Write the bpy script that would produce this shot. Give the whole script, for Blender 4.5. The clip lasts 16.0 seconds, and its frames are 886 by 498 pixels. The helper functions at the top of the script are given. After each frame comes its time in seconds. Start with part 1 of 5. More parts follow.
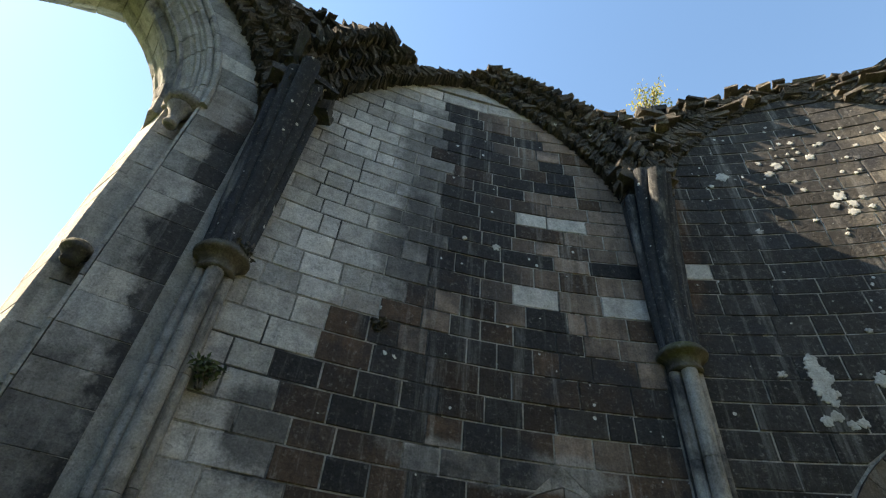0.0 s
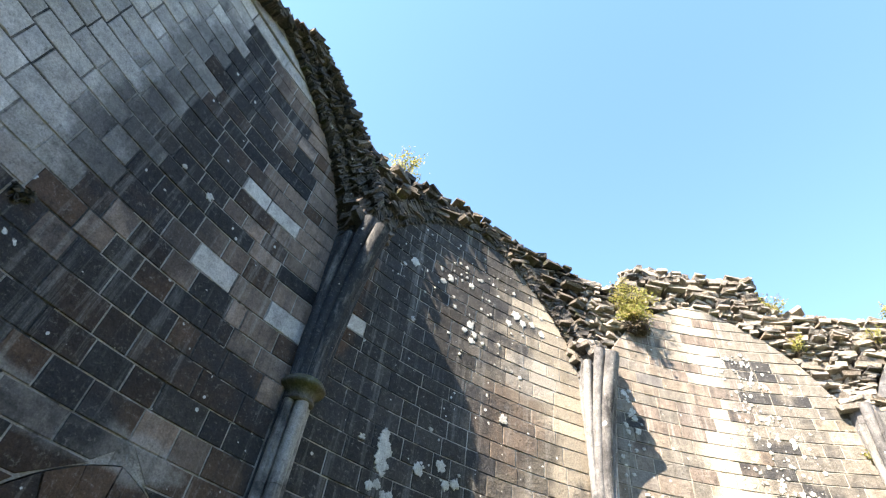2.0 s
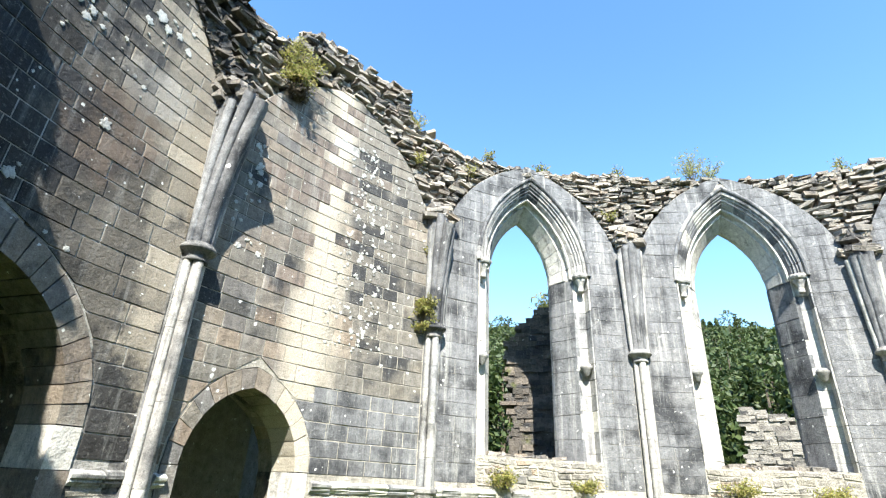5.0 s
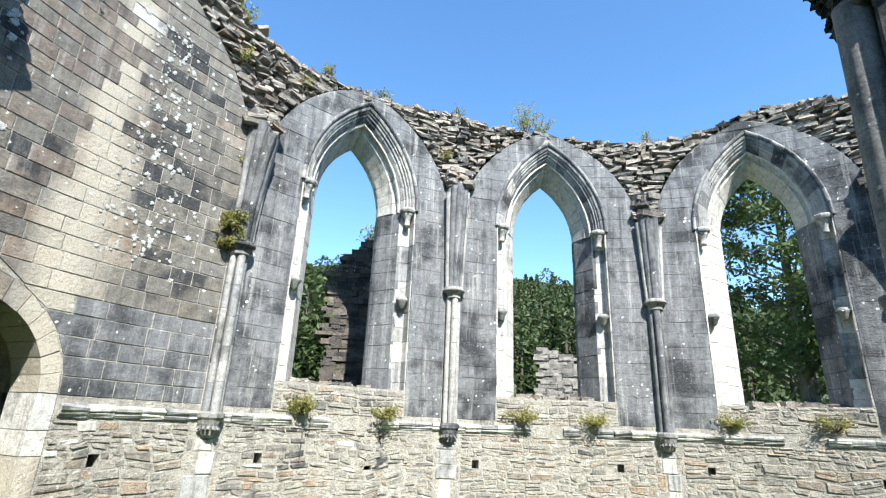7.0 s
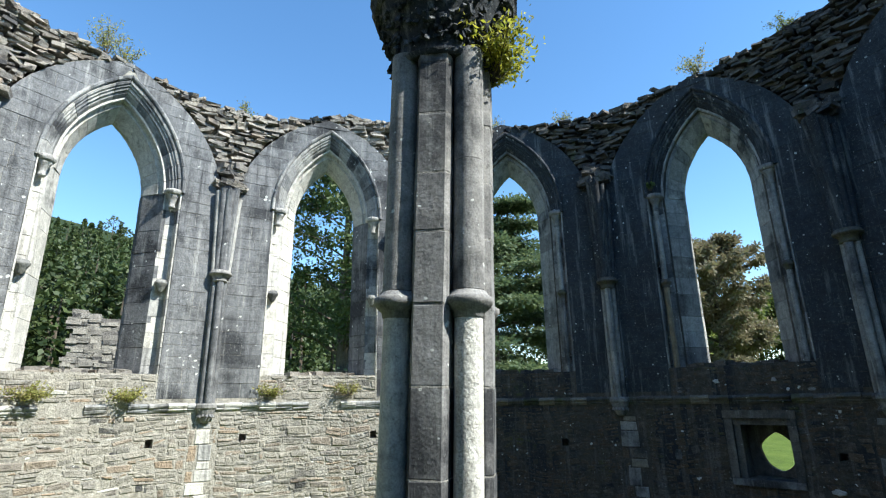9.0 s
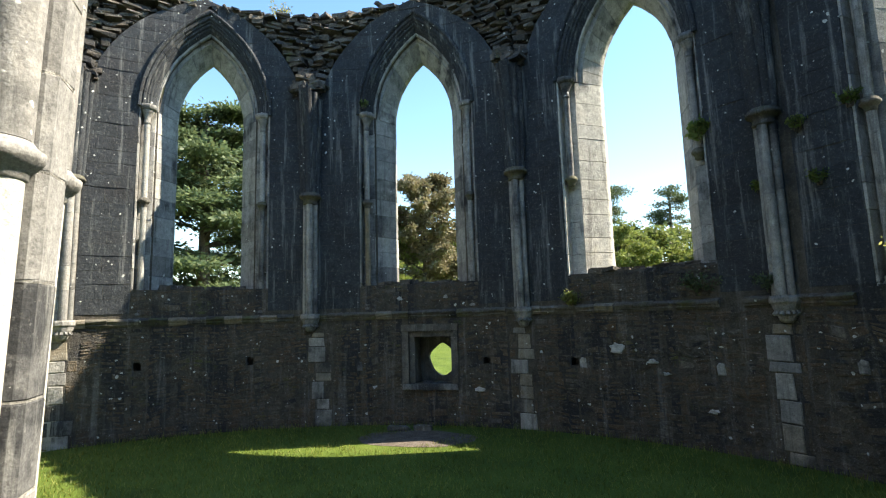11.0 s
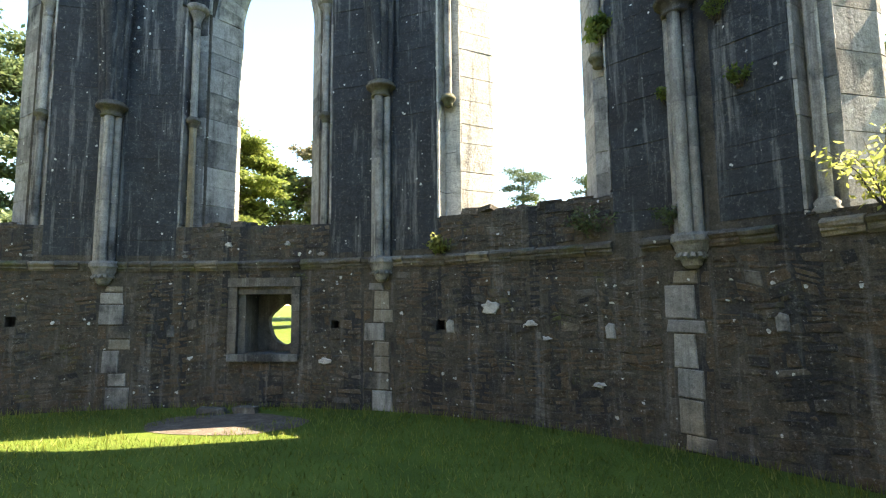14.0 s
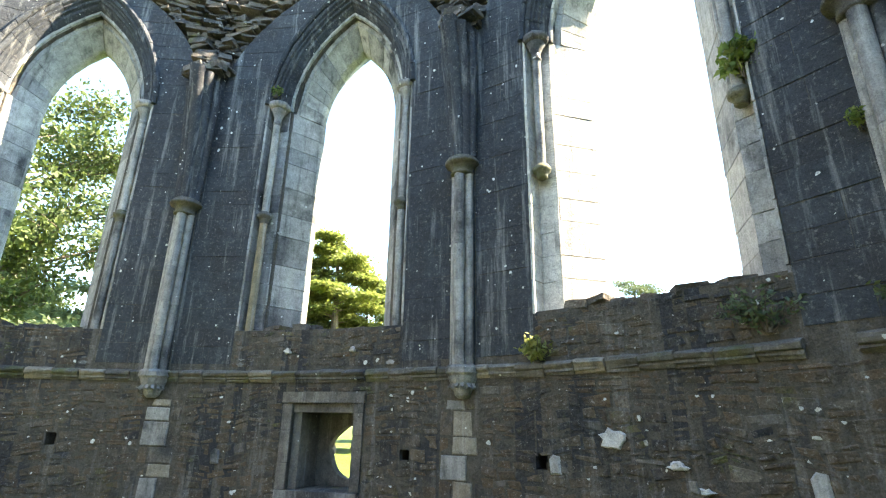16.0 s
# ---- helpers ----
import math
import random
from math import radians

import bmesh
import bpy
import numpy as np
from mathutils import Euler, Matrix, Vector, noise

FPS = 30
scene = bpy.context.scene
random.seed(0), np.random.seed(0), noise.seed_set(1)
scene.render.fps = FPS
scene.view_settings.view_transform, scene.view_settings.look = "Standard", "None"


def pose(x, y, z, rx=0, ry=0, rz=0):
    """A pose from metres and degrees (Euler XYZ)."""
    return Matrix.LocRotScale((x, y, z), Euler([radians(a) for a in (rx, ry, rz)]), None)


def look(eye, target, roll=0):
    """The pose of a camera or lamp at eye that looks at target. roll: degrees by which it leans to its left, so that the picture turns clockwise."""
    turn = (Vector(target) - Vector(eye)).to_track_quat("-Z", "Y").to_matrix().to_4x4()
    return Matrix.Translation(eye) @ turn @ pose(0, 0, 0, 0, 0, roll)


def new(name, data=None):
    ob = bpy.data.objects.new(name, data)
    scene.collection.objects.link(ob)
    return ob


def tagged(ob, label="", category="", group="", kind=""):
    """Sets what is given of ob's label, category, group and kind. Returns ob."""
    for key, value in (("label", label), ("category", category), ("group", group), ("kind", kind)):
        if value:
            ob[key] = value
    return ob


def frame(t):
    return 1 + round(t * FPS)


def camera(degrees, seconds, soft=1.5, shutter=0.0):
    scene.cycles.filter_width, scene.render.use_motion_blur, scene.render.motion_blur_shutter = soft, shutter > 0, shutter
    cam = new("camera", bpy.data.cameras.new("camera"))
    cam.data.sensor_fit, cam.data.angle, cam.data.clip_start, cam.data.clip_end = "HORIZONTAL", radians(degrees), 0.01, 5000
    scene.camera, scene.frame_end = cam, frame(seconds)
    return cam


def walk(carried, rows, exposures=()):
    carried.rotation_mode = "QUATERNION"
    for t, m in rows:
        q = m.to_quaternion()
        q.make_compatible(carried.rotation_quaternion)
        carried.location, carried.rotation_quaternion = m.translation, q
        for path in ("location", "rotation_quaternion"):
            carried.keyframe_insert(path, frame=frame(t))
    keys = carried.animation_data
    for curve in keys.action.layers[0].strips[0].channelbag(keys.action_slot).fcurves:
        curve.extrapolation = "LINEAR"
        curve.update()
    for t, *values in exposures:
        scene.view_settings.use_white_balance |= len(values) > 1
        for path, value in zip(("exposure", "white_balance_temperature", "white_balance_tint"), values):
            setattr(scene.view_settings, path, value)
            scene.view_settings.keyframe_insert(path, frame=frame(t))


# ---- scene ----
cam = camera(80.8, 16.0, soft=1.2)
PATH = [
    (0, (-0.256, -4.022, 1.970), (-0.904, -5.365, 3.303), 6.0),
    (0.5, (-0.165, -4.154, 2.014), (-1.075, -5.288, 3.387), 8.0),
    (1, (-0.093, -4.202, 2.022), (-1.204, -5.105, 3.419), 7.3),
    (1.5, (0.022, -4.216, 2.068), (-1.270, -4.856, 3.454), 8.2),
    (2, (0.096, -4.273, 2.083), (-1.262, -4.665, 3.497), 9.3),
    (2.5, (0.075, -4.287, 2.063), (-1.314, -4.409, 3.497), 9.8),
    (3, (-0.061, -4.239, 2.055), (-1.488, -4.070, 3.446), 8.6),
    (3.5, (-0.167, -4.107, 1.997), (-1.656, -3.692, 3.266), 7.8),
    (4, (-0.270, -4.108, 1.971), (-1.809, -3.487, 3.087), 6.0),
    (4.2, (-0.323, -4.102, 1.978), (-1.873, -3.396, 3.027), 5.4),
    (6.3, (-0.304, -3.753, 1.994), (-1.798, -2.587, 2.634), 0.9),
    (6.5, (-0.334, -3.649, 1.945), (-1.761, -2.403, 2.588), 1.4),
    (7, (-0.394, -3.493, 1.906), (-1.644, -2.076, 2.560), 2.4),
    (7.5, (-0.388, -3.434, 1.940), (-1.407, -1.844, 2.599), 1.5),
    (8, (-0.326, -3.444, 2.016), (-0.980, -1.668, 2.666), 1.4),
    (8.5, (-0.284, -3.417, 2.006), (-0.539, -1.536, 2.636), -0.4),
    (9, (-0.214, -3.362, 2.008), (-0.077, -1.446, 2.564), -0.9),
    (9.5, (-0.150, -3.367, 2.024), (0.327, -1.487, 2.510), -1.3),
    (10, (-0.011, -3.294, 1.996), (0.735, -1.488, 2.421), -2.0),
    (10.2, (0.070, -3.225, 2.001), (0.893, -1.444, 2.390), -1.8),
    (12.3, (1.368, -2.528, 1.460), (2.670, -1.018, 1.610), -1.8),
    (12.5, (1.468, -2.469, 1.424), (2.773, -0.961, 1.576), -0.9),
    (13, (1.791, -2.260, 1.407), (3.209, -0.859, 1.571), 1.0),
    (13.5, (2.212, -2.169, 1.379), (3.611, -0.752, 1.568), -0.2),
    (14, (2.535, -1.993, 1.380), (3.846, -0.497, 1.589), -0.6),
    (14.5, (2.798, -1.721, 1.360), (4.065, -0.217, 1.723), -0.0),
    (15, (3.108, -1.524, 1.407), (4.192, 0.078, 1.915), -0.1),
    (15.5, (3.368, -1.262, 1.414), (4.336, 0.392, 1.985), 1.1),
    (16, (3.547, -0.957, 1.393), (4.480, 0.688, 2.043), 1.0),
]
walk(cam, [(t, look(eye, target, roll)) for t, eye, target, roll in PATH],
     exposures=[(0, 1.85, 9300, 13), (1.0, 2.6, 8900, 15), (2.0, 2.53, 7900, 16), (3.0, 2.24, 7100, 15), (4.0, 2.11, 6800, 11), (5.2, 1.83, 6600, 7), (6.5, 1.53, 6400, 9), (7.0, 1.43, 6300, 8), (8.0, 1.24, 6300, 7), (9.0, 1.19, 6300, 5),
                (10.0, 1.24, 6600, 5), (11.2, 1.93, 8000, 8), (12.5, 2.08, 9300, 10), (13.5, 2.58, 9200, 10), (14.5, 3.23, 8900, 11), (16.0, 3.6, 8700, 11)])

# ---- sun, sky ----
SUN_AZ, SUN_EL = radians(-29), radians(46)
SUN_DIR = Vector((math.cos(SUN_AZ) * math.cos(SUN_EL), math.sin(SUN_AZ) * math.cos(SUN_EL), math.sin(SUN_EL)))
world = bpy.data.worlds.new("sky")
scene.world = world
world.use_nodes = True
wn = world.node_tree
sky = wn.nodes.new("ShaderNodeTexSky")
sky.sky_type = "NISHITA"
sky.sun_disc = False
sky.sun_elevation, sky.sun_rotation = SUN_EL, radians(119)
sky.air_density, sky.dust_density, sky.ozone_density = 1.0, 0.1, 0.7
rich = wn.nodes.new("ShaderNodeHueSaturation")
rich.inputs["Saturation"].default_value = 1.22
wn.links.new(sky.outputs[0], rich.inputs["Color"])
wn.links.new(rich.outputs[0], wn.nodes["Background"].inputs[0])
wn.nodes["Background"].inputs[1].default_value = 0.13
sun = new("sun", bpy.data.lights.new("sun", "SUN"))
sun.data.energy, sun.data.angle, sun.data.color = 5.0, radians(0.5), (1.0, 0.96, 0.89)
sun.matrix_world = look(SUN_DIR * 80, (0, 0, 0))

# ---- helpers of this place ----
RAD = 7.5                       # inner face of the round wall
BAY = RAD * radians(30)         # arc length of one of its twelve bays
rng = random.Random(7)


def ang(k):
    """Angle of the bay coordinate k (0 to 12, clockwise)."""
    return radians(90 + (6 - k) * 30)


def on_wall(b, u, d, z):
    """Point on bay b: u metres along the face from its middle, d metres behind the face."""
    a = ang(b + 0.5) - u / RAD
    return ((RAD + d) * math.cos(a), (RAD + d) * math.sin(a), z)


def mesh_ob(name, verts, faces, mat, parent=None, label="", smooth=False):
    me = bpy.data.meshes.new(name)
    me.from_pydata([tuple(v) for v in verts], [], faces)
    if smooth:
        me.polygons.foreach_set("use_smooth", [len(face) == 4 for face in faces])
    me.materials.append(mat)
    ob = new(name, me)
    if parent is not None:
        ob.parent = parent
    if label:
        ob["label"] = label
    return ob


def thing(name, label, category="", kind="", group=""):
    return tagged(new(name), label, category, group, kind)


class Soup:
    """Many pieces joined into one mesh."""

    def __init__(self):
        self.v, self.f = [], []

    def add(self, verts, faces):
        n = len(self.v)
        self.v.extend(verts)
        self.f.extend([tuple(i + n for i in face) for face in faces])

    def ob(self, name, mat, parent=None, label="", smooth=False):
        return mesh_ob(name, self.v, self.f, mat, parent, label, smooth)


BOX_FACES = [(0, 3, 2, 1), (4, 5, 6, 7), (0, 1, 5, 4), (1, 2, 6, 5), (2, 3, 7, 6), (3, 0, 4, 7)]


def slab(m, sx, sy, sz, r, j=0.25):
    """A rough slab of stone: a box with broken corners. m: its pose."""
    out = []
    for z in (-0.5, 0.5):
        for x, y in ((-0.5, -0.5), (0.5, -0.5), (0.5, 0.5), (-0.5, 0.5)):
            out.append(tuple(m @ Vector((sx * x * (1 - j * r.random()), sy * y * (1 - j * r.random()), sz * z * (1 - j * r.random())))))
    return out, BOX_FACES


def poly_stone(b, poly, d0, d1, bev, r, wear=0.004):
    """A dressed block from its outline (u, z) on bay b: front at depth d0, back at d1, bevelled front edges."""
    n = len(poly)
    cu, cz = sum(p[0] for p in poly) / n, sum(p[1] for p in poly) / n
    w = max(p[0] for p in poly) - min(p[0] for p in poly)
    h = max(p[1] for p in poly) - min(p[1] for p in poly)
    fu, fz = max(0.3, 1 - 2 * bev / max(w, 0.02)), max(0.3, 1 - 2 * bev / max(h, 0.02))
    v = [on_wall(b, u, d1, z) for u, z in poly]
    v += [on_wall(b, u, d0 + bev, z) for u, z in poly]
    v += [on_wall(b, cu + (u - cu) * fu, d0 + r.uniform(-wear, wear), cz + (z - cz) * fz) for u, z in poly]
    f = []
    for ring in (0, n):
        for i in range(n):
            j = (i + 1) % n
            f.append((ring + i, ring + j, ring + n + j, ring + n + i))
    f.append(tuple(range(2 * n, 3 * n)))
    return v, f


def capped(v, f, seg):
    """Closes both ends of a round form with faces of their own, so that its sides stay smooth."""
    n = len(v)
    v = v + v[:seg] + v[n - seg:n]
    f.append(tuple(range(n, n + seg))[::-1])
    f.append(tuple(range(n + seg, n + 2 * seg)))
    return v, f


def lathe(cx, cy, profile, seg=20, turn=0.0):
    v, f = [], []
    for rad, z in profile:
        for i in range(seg):
            a = turn + 2 * math.pi * i / seg
            v.append((cx + rad * math.cos(a), cy + rad * math.sin(a), z))
    for j in range(len(profile) - 1):
        for i in range(seg):
            k = (i + 1) % seg
            f.append((j * seg + i, j * seg + k, (j + 1) * seg + k, (j + 1) * seg + i))
    return capped(v, f, seg)


def tube(points, radii, seg=8):
    """A round bar along points, with a radius at each."""
    v, f = [], []
    pts = [Vector(p) for p in points]
    for i, p in enumerate(pts):
        t = (pts[min(i + 1, len(pts) - 1)] - pts[max(i - 1, 0)]).normalized()
        q = t.to_track_quat("Z", "Y")
        for s in range(seg):
            a = 2 * math.pi * s / seg
            v.append(tuple(p + q @ Vector((radii[i] * math.cos(a), radii[i] * math.sin(a), 0))))
    for i in range(len(pts) - 1):
        for s in range(seg):
            k = (s + 1) % seg
            f.append((i * seg + s, i * seg + k, (i + 1) * seg + k, (i + 1) * seg + s))
    return capped(v, f, seg)


def smooth_noise(x, y=0.0, z=0.0):
    return noise.noise(Vector((x, y, z)))


# ---- materials ----
def ramp(nt, fac, stops):
    n = nt.nodes.new("ShaderNodeValToRGB")
    while len(n.color_ramp.elements) < len(stops):
        n.color_ramp.elements.new(0.5)
    for e, (p, c) in zip(n.color_ramp.elements, stops):
        e.position, e.color = p, (*c, 1) if len(c) == 3 else c
    nt.links.new(fac, n.inputs[0])
    return n.outputs[0]


def mixed(nt, fac, a, b, mode="MIX"):
    n = nt.nodes.new("ShaderNodeMix")
    n.data_type, n.blend_type = "RGBA", mode
    for sock, val in ((n.inputs[0], fac), (n.inputs[6], a), (n.inputs[7], b)):
        if isinstance(val, (int, float)):
            sock.default_value = val
        elif isinstance(val, tuple):
            sock.default_value = (*val, 1)
        else:
            nt.links.new(val, sock)
    return n.outputs[2]


def noise_tex(nt, co, scale, detail=6, rough=0.6, stretch=None):
    if stretch:
        mp = nt.nodes.new("ShaderNodeMapping")
        mp.inputs["Scale"].default_value = stretch
        nt.links.new(co, mp.inputs[0])
        co = mp.outputs[0]
    n = nt.nodes.new("ShaderNodeTexNoise")
    n.inputs["Scale"].default_value, n.inputs["Detail"].default_value, n.inputs["Roughness"].default_value = scale, detail, rough
    nt.links.new(co, n.inputs["Vector"])
    return n.outputs[0]


def math_node(nt, op, a, b):
    n = nt.nodes.new("ShaderNodeMath")
    n.operation = op
    for sock, val in zip(n.inputs, (a, b)):
        if isinstance(val, (int, float)):
            sock.default_value = val
        else:
            nt.links.new(val, sock)
    return n.outputs[0]


def grey(x):
    return (x, x, x)


def stained(nt, co, rand, base, stains, bay):
    """Old damp and soot stains on a bay, and on bay 1 painted sunlight too: place along it (bay coordinate) and height,
    half width and half height in metres, colour, strength. Their edges fray and partly keep to the blocks.
    """
    a = ang(bay + 0.5)
    dt = nt.nodes.new("ShaderNodeVectorMath")
    dt.operation = "DOT_PRODUCT"
    nt.links.new(co, dt.inputs[0])
    dt.inputs[1].default_value = (math.sin(a), -math.cos(a), 0)
    sep = nt.nodes.new("ShaderNodeSeparateXYZ")
    nt.links.new(co, sep.inputs[0])
    fray = math_node(nt, "MULTIPLY", math_node(nt, "SUBTRACT", noise_tex(nt, co, 2.4, 8, 0.72), 0.5), 1.5)
    step = math_node(nt, "MULTIPLY", math_node(nt, "SUBTRACT", rand, 0.5), 0.30)
    fray = math_node(nt, "ADD", fray, step)
    for k, z, rk, rz, col, force in stains:
        du = math_node(nt, "DIVIDE", math_node(nt, "SUBTRACT", dt.outputs["Value"], (k - bay - 0.5) * BAY), rk)
        dz = math_node(nt, "DIVIDE", math_node(nt, "SUBTRACT", sep.outputs["Z"], z), rz)
        d = math_node(nt, "SQRT", math_node(nt, "ADD", math_node(nt, "MULTIPLY", du, du), math_node(nt, "MULTIPLY", dz, dz)), 0.0)
        m = ramp(nt, math_node(nt, "MULTIPLY", math_node(nt, "ADD", d, fray), 0.5), [(0.40, grey(force)), (0.54, grey(0))])
        base = mixed(nt, m, base, col)
    tone = ramp(nt, math_node(nt, "FRACT", math_node(nt, "MULTIPLY", rand, 7.3), 0.0), [(0, grey(0.62)), (0.6, grey(1.0)), (1, grey(1.35))])
    return mixed(nt, 0.8, base, tone, "MULTIPLY")


def stone_mat(name, tones, crust=(0.03, 0.032, 0.036), crust_cover=0.3, streak=0.3, lichen=0.0, lichen_scale=7.0, island=False, bump=0.35, moss=0.0, wash=None, brown=0.0, fleck=0.25, vary=0.30, stains=(), bay=0):
    """Weathered stone: tones vary block by block, a dark crust lies over it in patches and downward streaks, with pale lichen."""
    mat = bpy.data.materials.new(name)
    mat.use_nodes = True
    nt = mat.node_tree
    bsdf = nt.nodes["Principled BSDF"]
    geo = nt.nodes.new("ShaderNodeNewGeometry")
    co = geo.outputs["Position"]
    if island:
        rand = geo.outputs["Random Per Island"]
    else:
        rand = nt.nodes.new("ShaderNodeObjectInfo").outputs["Random"]
    n = len(tones)
    base = ramp(nt, rand, [(i / max(n - 1, 1), c) for i, c in enumerate(tones)])
    # mottling inside each stone
    mott = noise_tex(nt, co, 9.0, 8, 0.7)
    base = mixed(nt, 0.75, base, ramp(nt, mott, [(0.25, grey(0.42)), (0.5, grey(0.95)), (0.75, grey(1.5))]), "MULTIPLY")
    if stains:
        base = stained(nt, co, rand, base, stains, bay)
    # crust in patches, shifted block by block
    shift = math_node(nt, "MULTIPLY", math_node(nt, "SUBTRACT", rand, 0.5), vary)
    patch = math_node(nt, "ADD", noise_tex(nt, co, 1.3, 9, 0.62), shift)
    edge = 0.5 + (0.5 - crust_cover) * 0.55
    mask = ramp(nt, patch, [(edge - 0.07, grey(0)), (edge + 0.07, grey(0.92))])
    base = mixed(nt, mask, base, crust)
    if streak:
        st = noise_tex(nt, co, 3.2, 7, 0.68, (2.6, 2.6, 0.18))
        base = mixed(nt, ramp(nt, st, [(0.53, grey(0)), (0.72, grey(streak))]), base, crust)
        base = mixed(nt, ramp(nt, st, [(0.30, grey(streak * 0.75)), (0.46, grey(0))]), base, (0.40, 0.40, 0.38))
    if brown:
        br = noise_tex(nt, co, 1.9, 7, 0.7)
        base = mixed(nt, ramp(nt, br, [(0.45, grey(0)), (0.62, grey(brown))]), base, (0.13, 0.085, 0.05))
    if wash:
        # a broad pale lime run down the wall: direction along the wall, its middle, its half width
        dt = nt.nodes.new("ShaderNodeVectorMath")
        dt.operation = "DOT_PRODUCT"
        nt.links.new(co, dt.inputs[0])
        dt.inputs[1].default_value = wash[0]
        wob = math_node(nt, "MULTIPLY", math_node(nt, "SUBTRACT", noise_tex(nt, co, 1.1, 5, 0.6, (1, 1, 0.5)), 0.5), 0.9)
        off = math_node(nt, "ABSOLUTE", math_node(nt, "SUBTRACT", math_node(nt, "ADD", dt.outputs["Value"], wob), wash[1]), 0.0)
        base = mixed(nt, ramp(nt, math_node(nt, "DIVIDE", off, wash[2]), [(0.3, grey(0.7)), (1.0, grey(0))]), base, (0.50, 0.455, 0.37))
    if lichen:
        vo = nt.nodes.new("ShaderNodeTexVoronoi")
        vo.inputs["Scale"].default_value = lichen_scale
        warp = mixed(nt, 0.09, co, noise_tex(nt, co, 10.0, 4), "ADD")
        nt.links.new(warp, vo.inputs["Vector"])
        size = math_node(nt, "SUBTRACT", math_node(nt, "MULTIPLY", noise_tex(nt, co, 2.1, 4, 0.6), 2.0), 0.5)
        d = math_node(nt, "SUBTRACT", math_node(nt, "MULTIPLY", size, 0.55 * lichen + 0.22), vo.outputs["Distance"])
        spots = ramp(nt, d, [(0.06, grey(0)), (0.09, grey(0.85))])
        base = mixed(nt, spots, base, (0.62, 0.63, 0.60))
        fine = noise_tex(nt, co, 38.0, 3, 0.5)
        base = mixed(nt, ramp(nt, fine, [(0.66, grey(0)), (0.70, grey(0.55 * min(1, lichen * 2)))]), base, (0.5, 0.5, 0.48))
    if moss:
        mo = noise_tex(nt, co, 2.3, 8, 0.7)
        base = mixed(nt, ramp(nt, mo, [(0.62 - moss * 0.15, grey(0)), (0.70, grey(0.8))]), base, (0.09, 0.10, 0.03))
    # small pale and dark flecks a few centimetres across
    fl = noise_tex(nt, co, 24.0, 7, 0.75)
    base = mixed(nt, ramp(nt, fl, [(0.56, grey(0)), (0.68, grey(fleck))]), base, (0.34, 0.33, 0.30))
    base = mixed(nt, ramp(nt, fl, [(0.32, grey(0.75)), (0.44, grey(0))]), base, mixed(nt, 0.65, base, (0.012, 0.012, 0.012)))
    grain = noise_tex(nt, co, 70.0, 4, 0.7)
    base = mixed(nt, 0.5, base, ramp(nt, grain, [(0.3, grey(0.42)), (0.7, grey(1.5))]), "MULTIPLY")
    nt.links.new(base, bsdf.inputs["Base Color"])
    bsdf.inputs["Roughness"].default_value = 0.92
    bsdf.inputs["Specular IOR Level"].default_value = 0.25
    bm = nt.nodes.new("ShaderNodeBump")
    bm.inputs["Strength"].default_value, bm.inputs["Distance"].default_value = min(1.0, bump * 1.5), 0.03
    hgt = math_node(nt, "ADD", noise_tex(nt, co, 28.0, 8, 0.72), math_node(nt, "MULTIPLY", noise_tex(nt, co, 7.0, 3), 0.8))
    nt.links.new(hgt, bm.inputs["Height"])
    nt.links.new(bm.outputs[0], bsdf.inputs["Normal"])
    return mat


def leaf_mat(name, tones, trans=0.35):
    mat = bpy.data.materials.new(name)
    mat.use_nodes = True
    nt = mat.node_tree
    bsdf = nt.nodes["Principled BSDF"]
    geo = nt.nodes.new("ShaderNodeNewGeometry")
    col = ramp(nt, geo.outputs["Random Per Island"], [(i / (len(tones) - 1), c) for i, c in enumerate(tones)])
    big = noise_tex(nt, geo.outputs["Position"], 0.6, 3)
    col = mixed(nt, 0.6, col, ramp(nt, big, [(0.3, grey(0.6)), (0.7, grey(1.3))]), "MULTIPLY")
    nt.links.new(col, bsdf.inputs["Base Color"])
    bsdf.inputs["Roughness"].default_value = 0.6
    tr = nt.nodes.new("ShaderNodeBsdfTranslucent")
    nt.links.new(col, tr.inputs[0])
    mx = nt.nodes.new("ShaderNodeMixShader")
    mx.inputs[0].default_value = trans
    nt.links.new(bsdf.outputs[0], mx.inputs[1])
    nt.links.new(tr.outputs[0], mx.inputs[2])
    nt.links.new(mx.outputs[0], nt.nodes["Material Output"].inputs[0])
    return mat


def ground_mat(name, a, b, c, scale):
    mat = bpy.data.materials.new(name)
    mat.use_nodes = True
    nt = mat.node_tree
    bsdf = nt.nodes["Principled BSDF"]
    co = nt.nodes.new("ShaderNodeNewGeometry").outputs["Position"]
    col = ramp(nt, noise_tex(nt, co, scale, 8, 0.7), [(0.3, a), (0.5, b), (0.72, c)])
    fine = noise_tex(nt, co, 45, 5, 0.7)
    col = mixed(nt, 0.7, col, ramp(nt, fine, [(0.3, grey(0.5)), (0.7, grey(1.4))]), "MULTIPLY")
    nt.links.new(col, bsdf.inputs["Base Color"])
    bsdf.inputs["Roughness"].default_value = 0.95
    bsdf.inputs["Specular IOR Level"].default_value = 0.15
    bm = nt.nodes.new("ShaderNodeBump")
    bm.inputs["Strength"].default_value, bm.inputs["Distance"].default_value = 0.6, 0.04
    nt.links.new(fine, bm.inputs["Height"])
    nt.links.new(bm.outputs[0], bsdf.inputs["Normal"])
    return mat


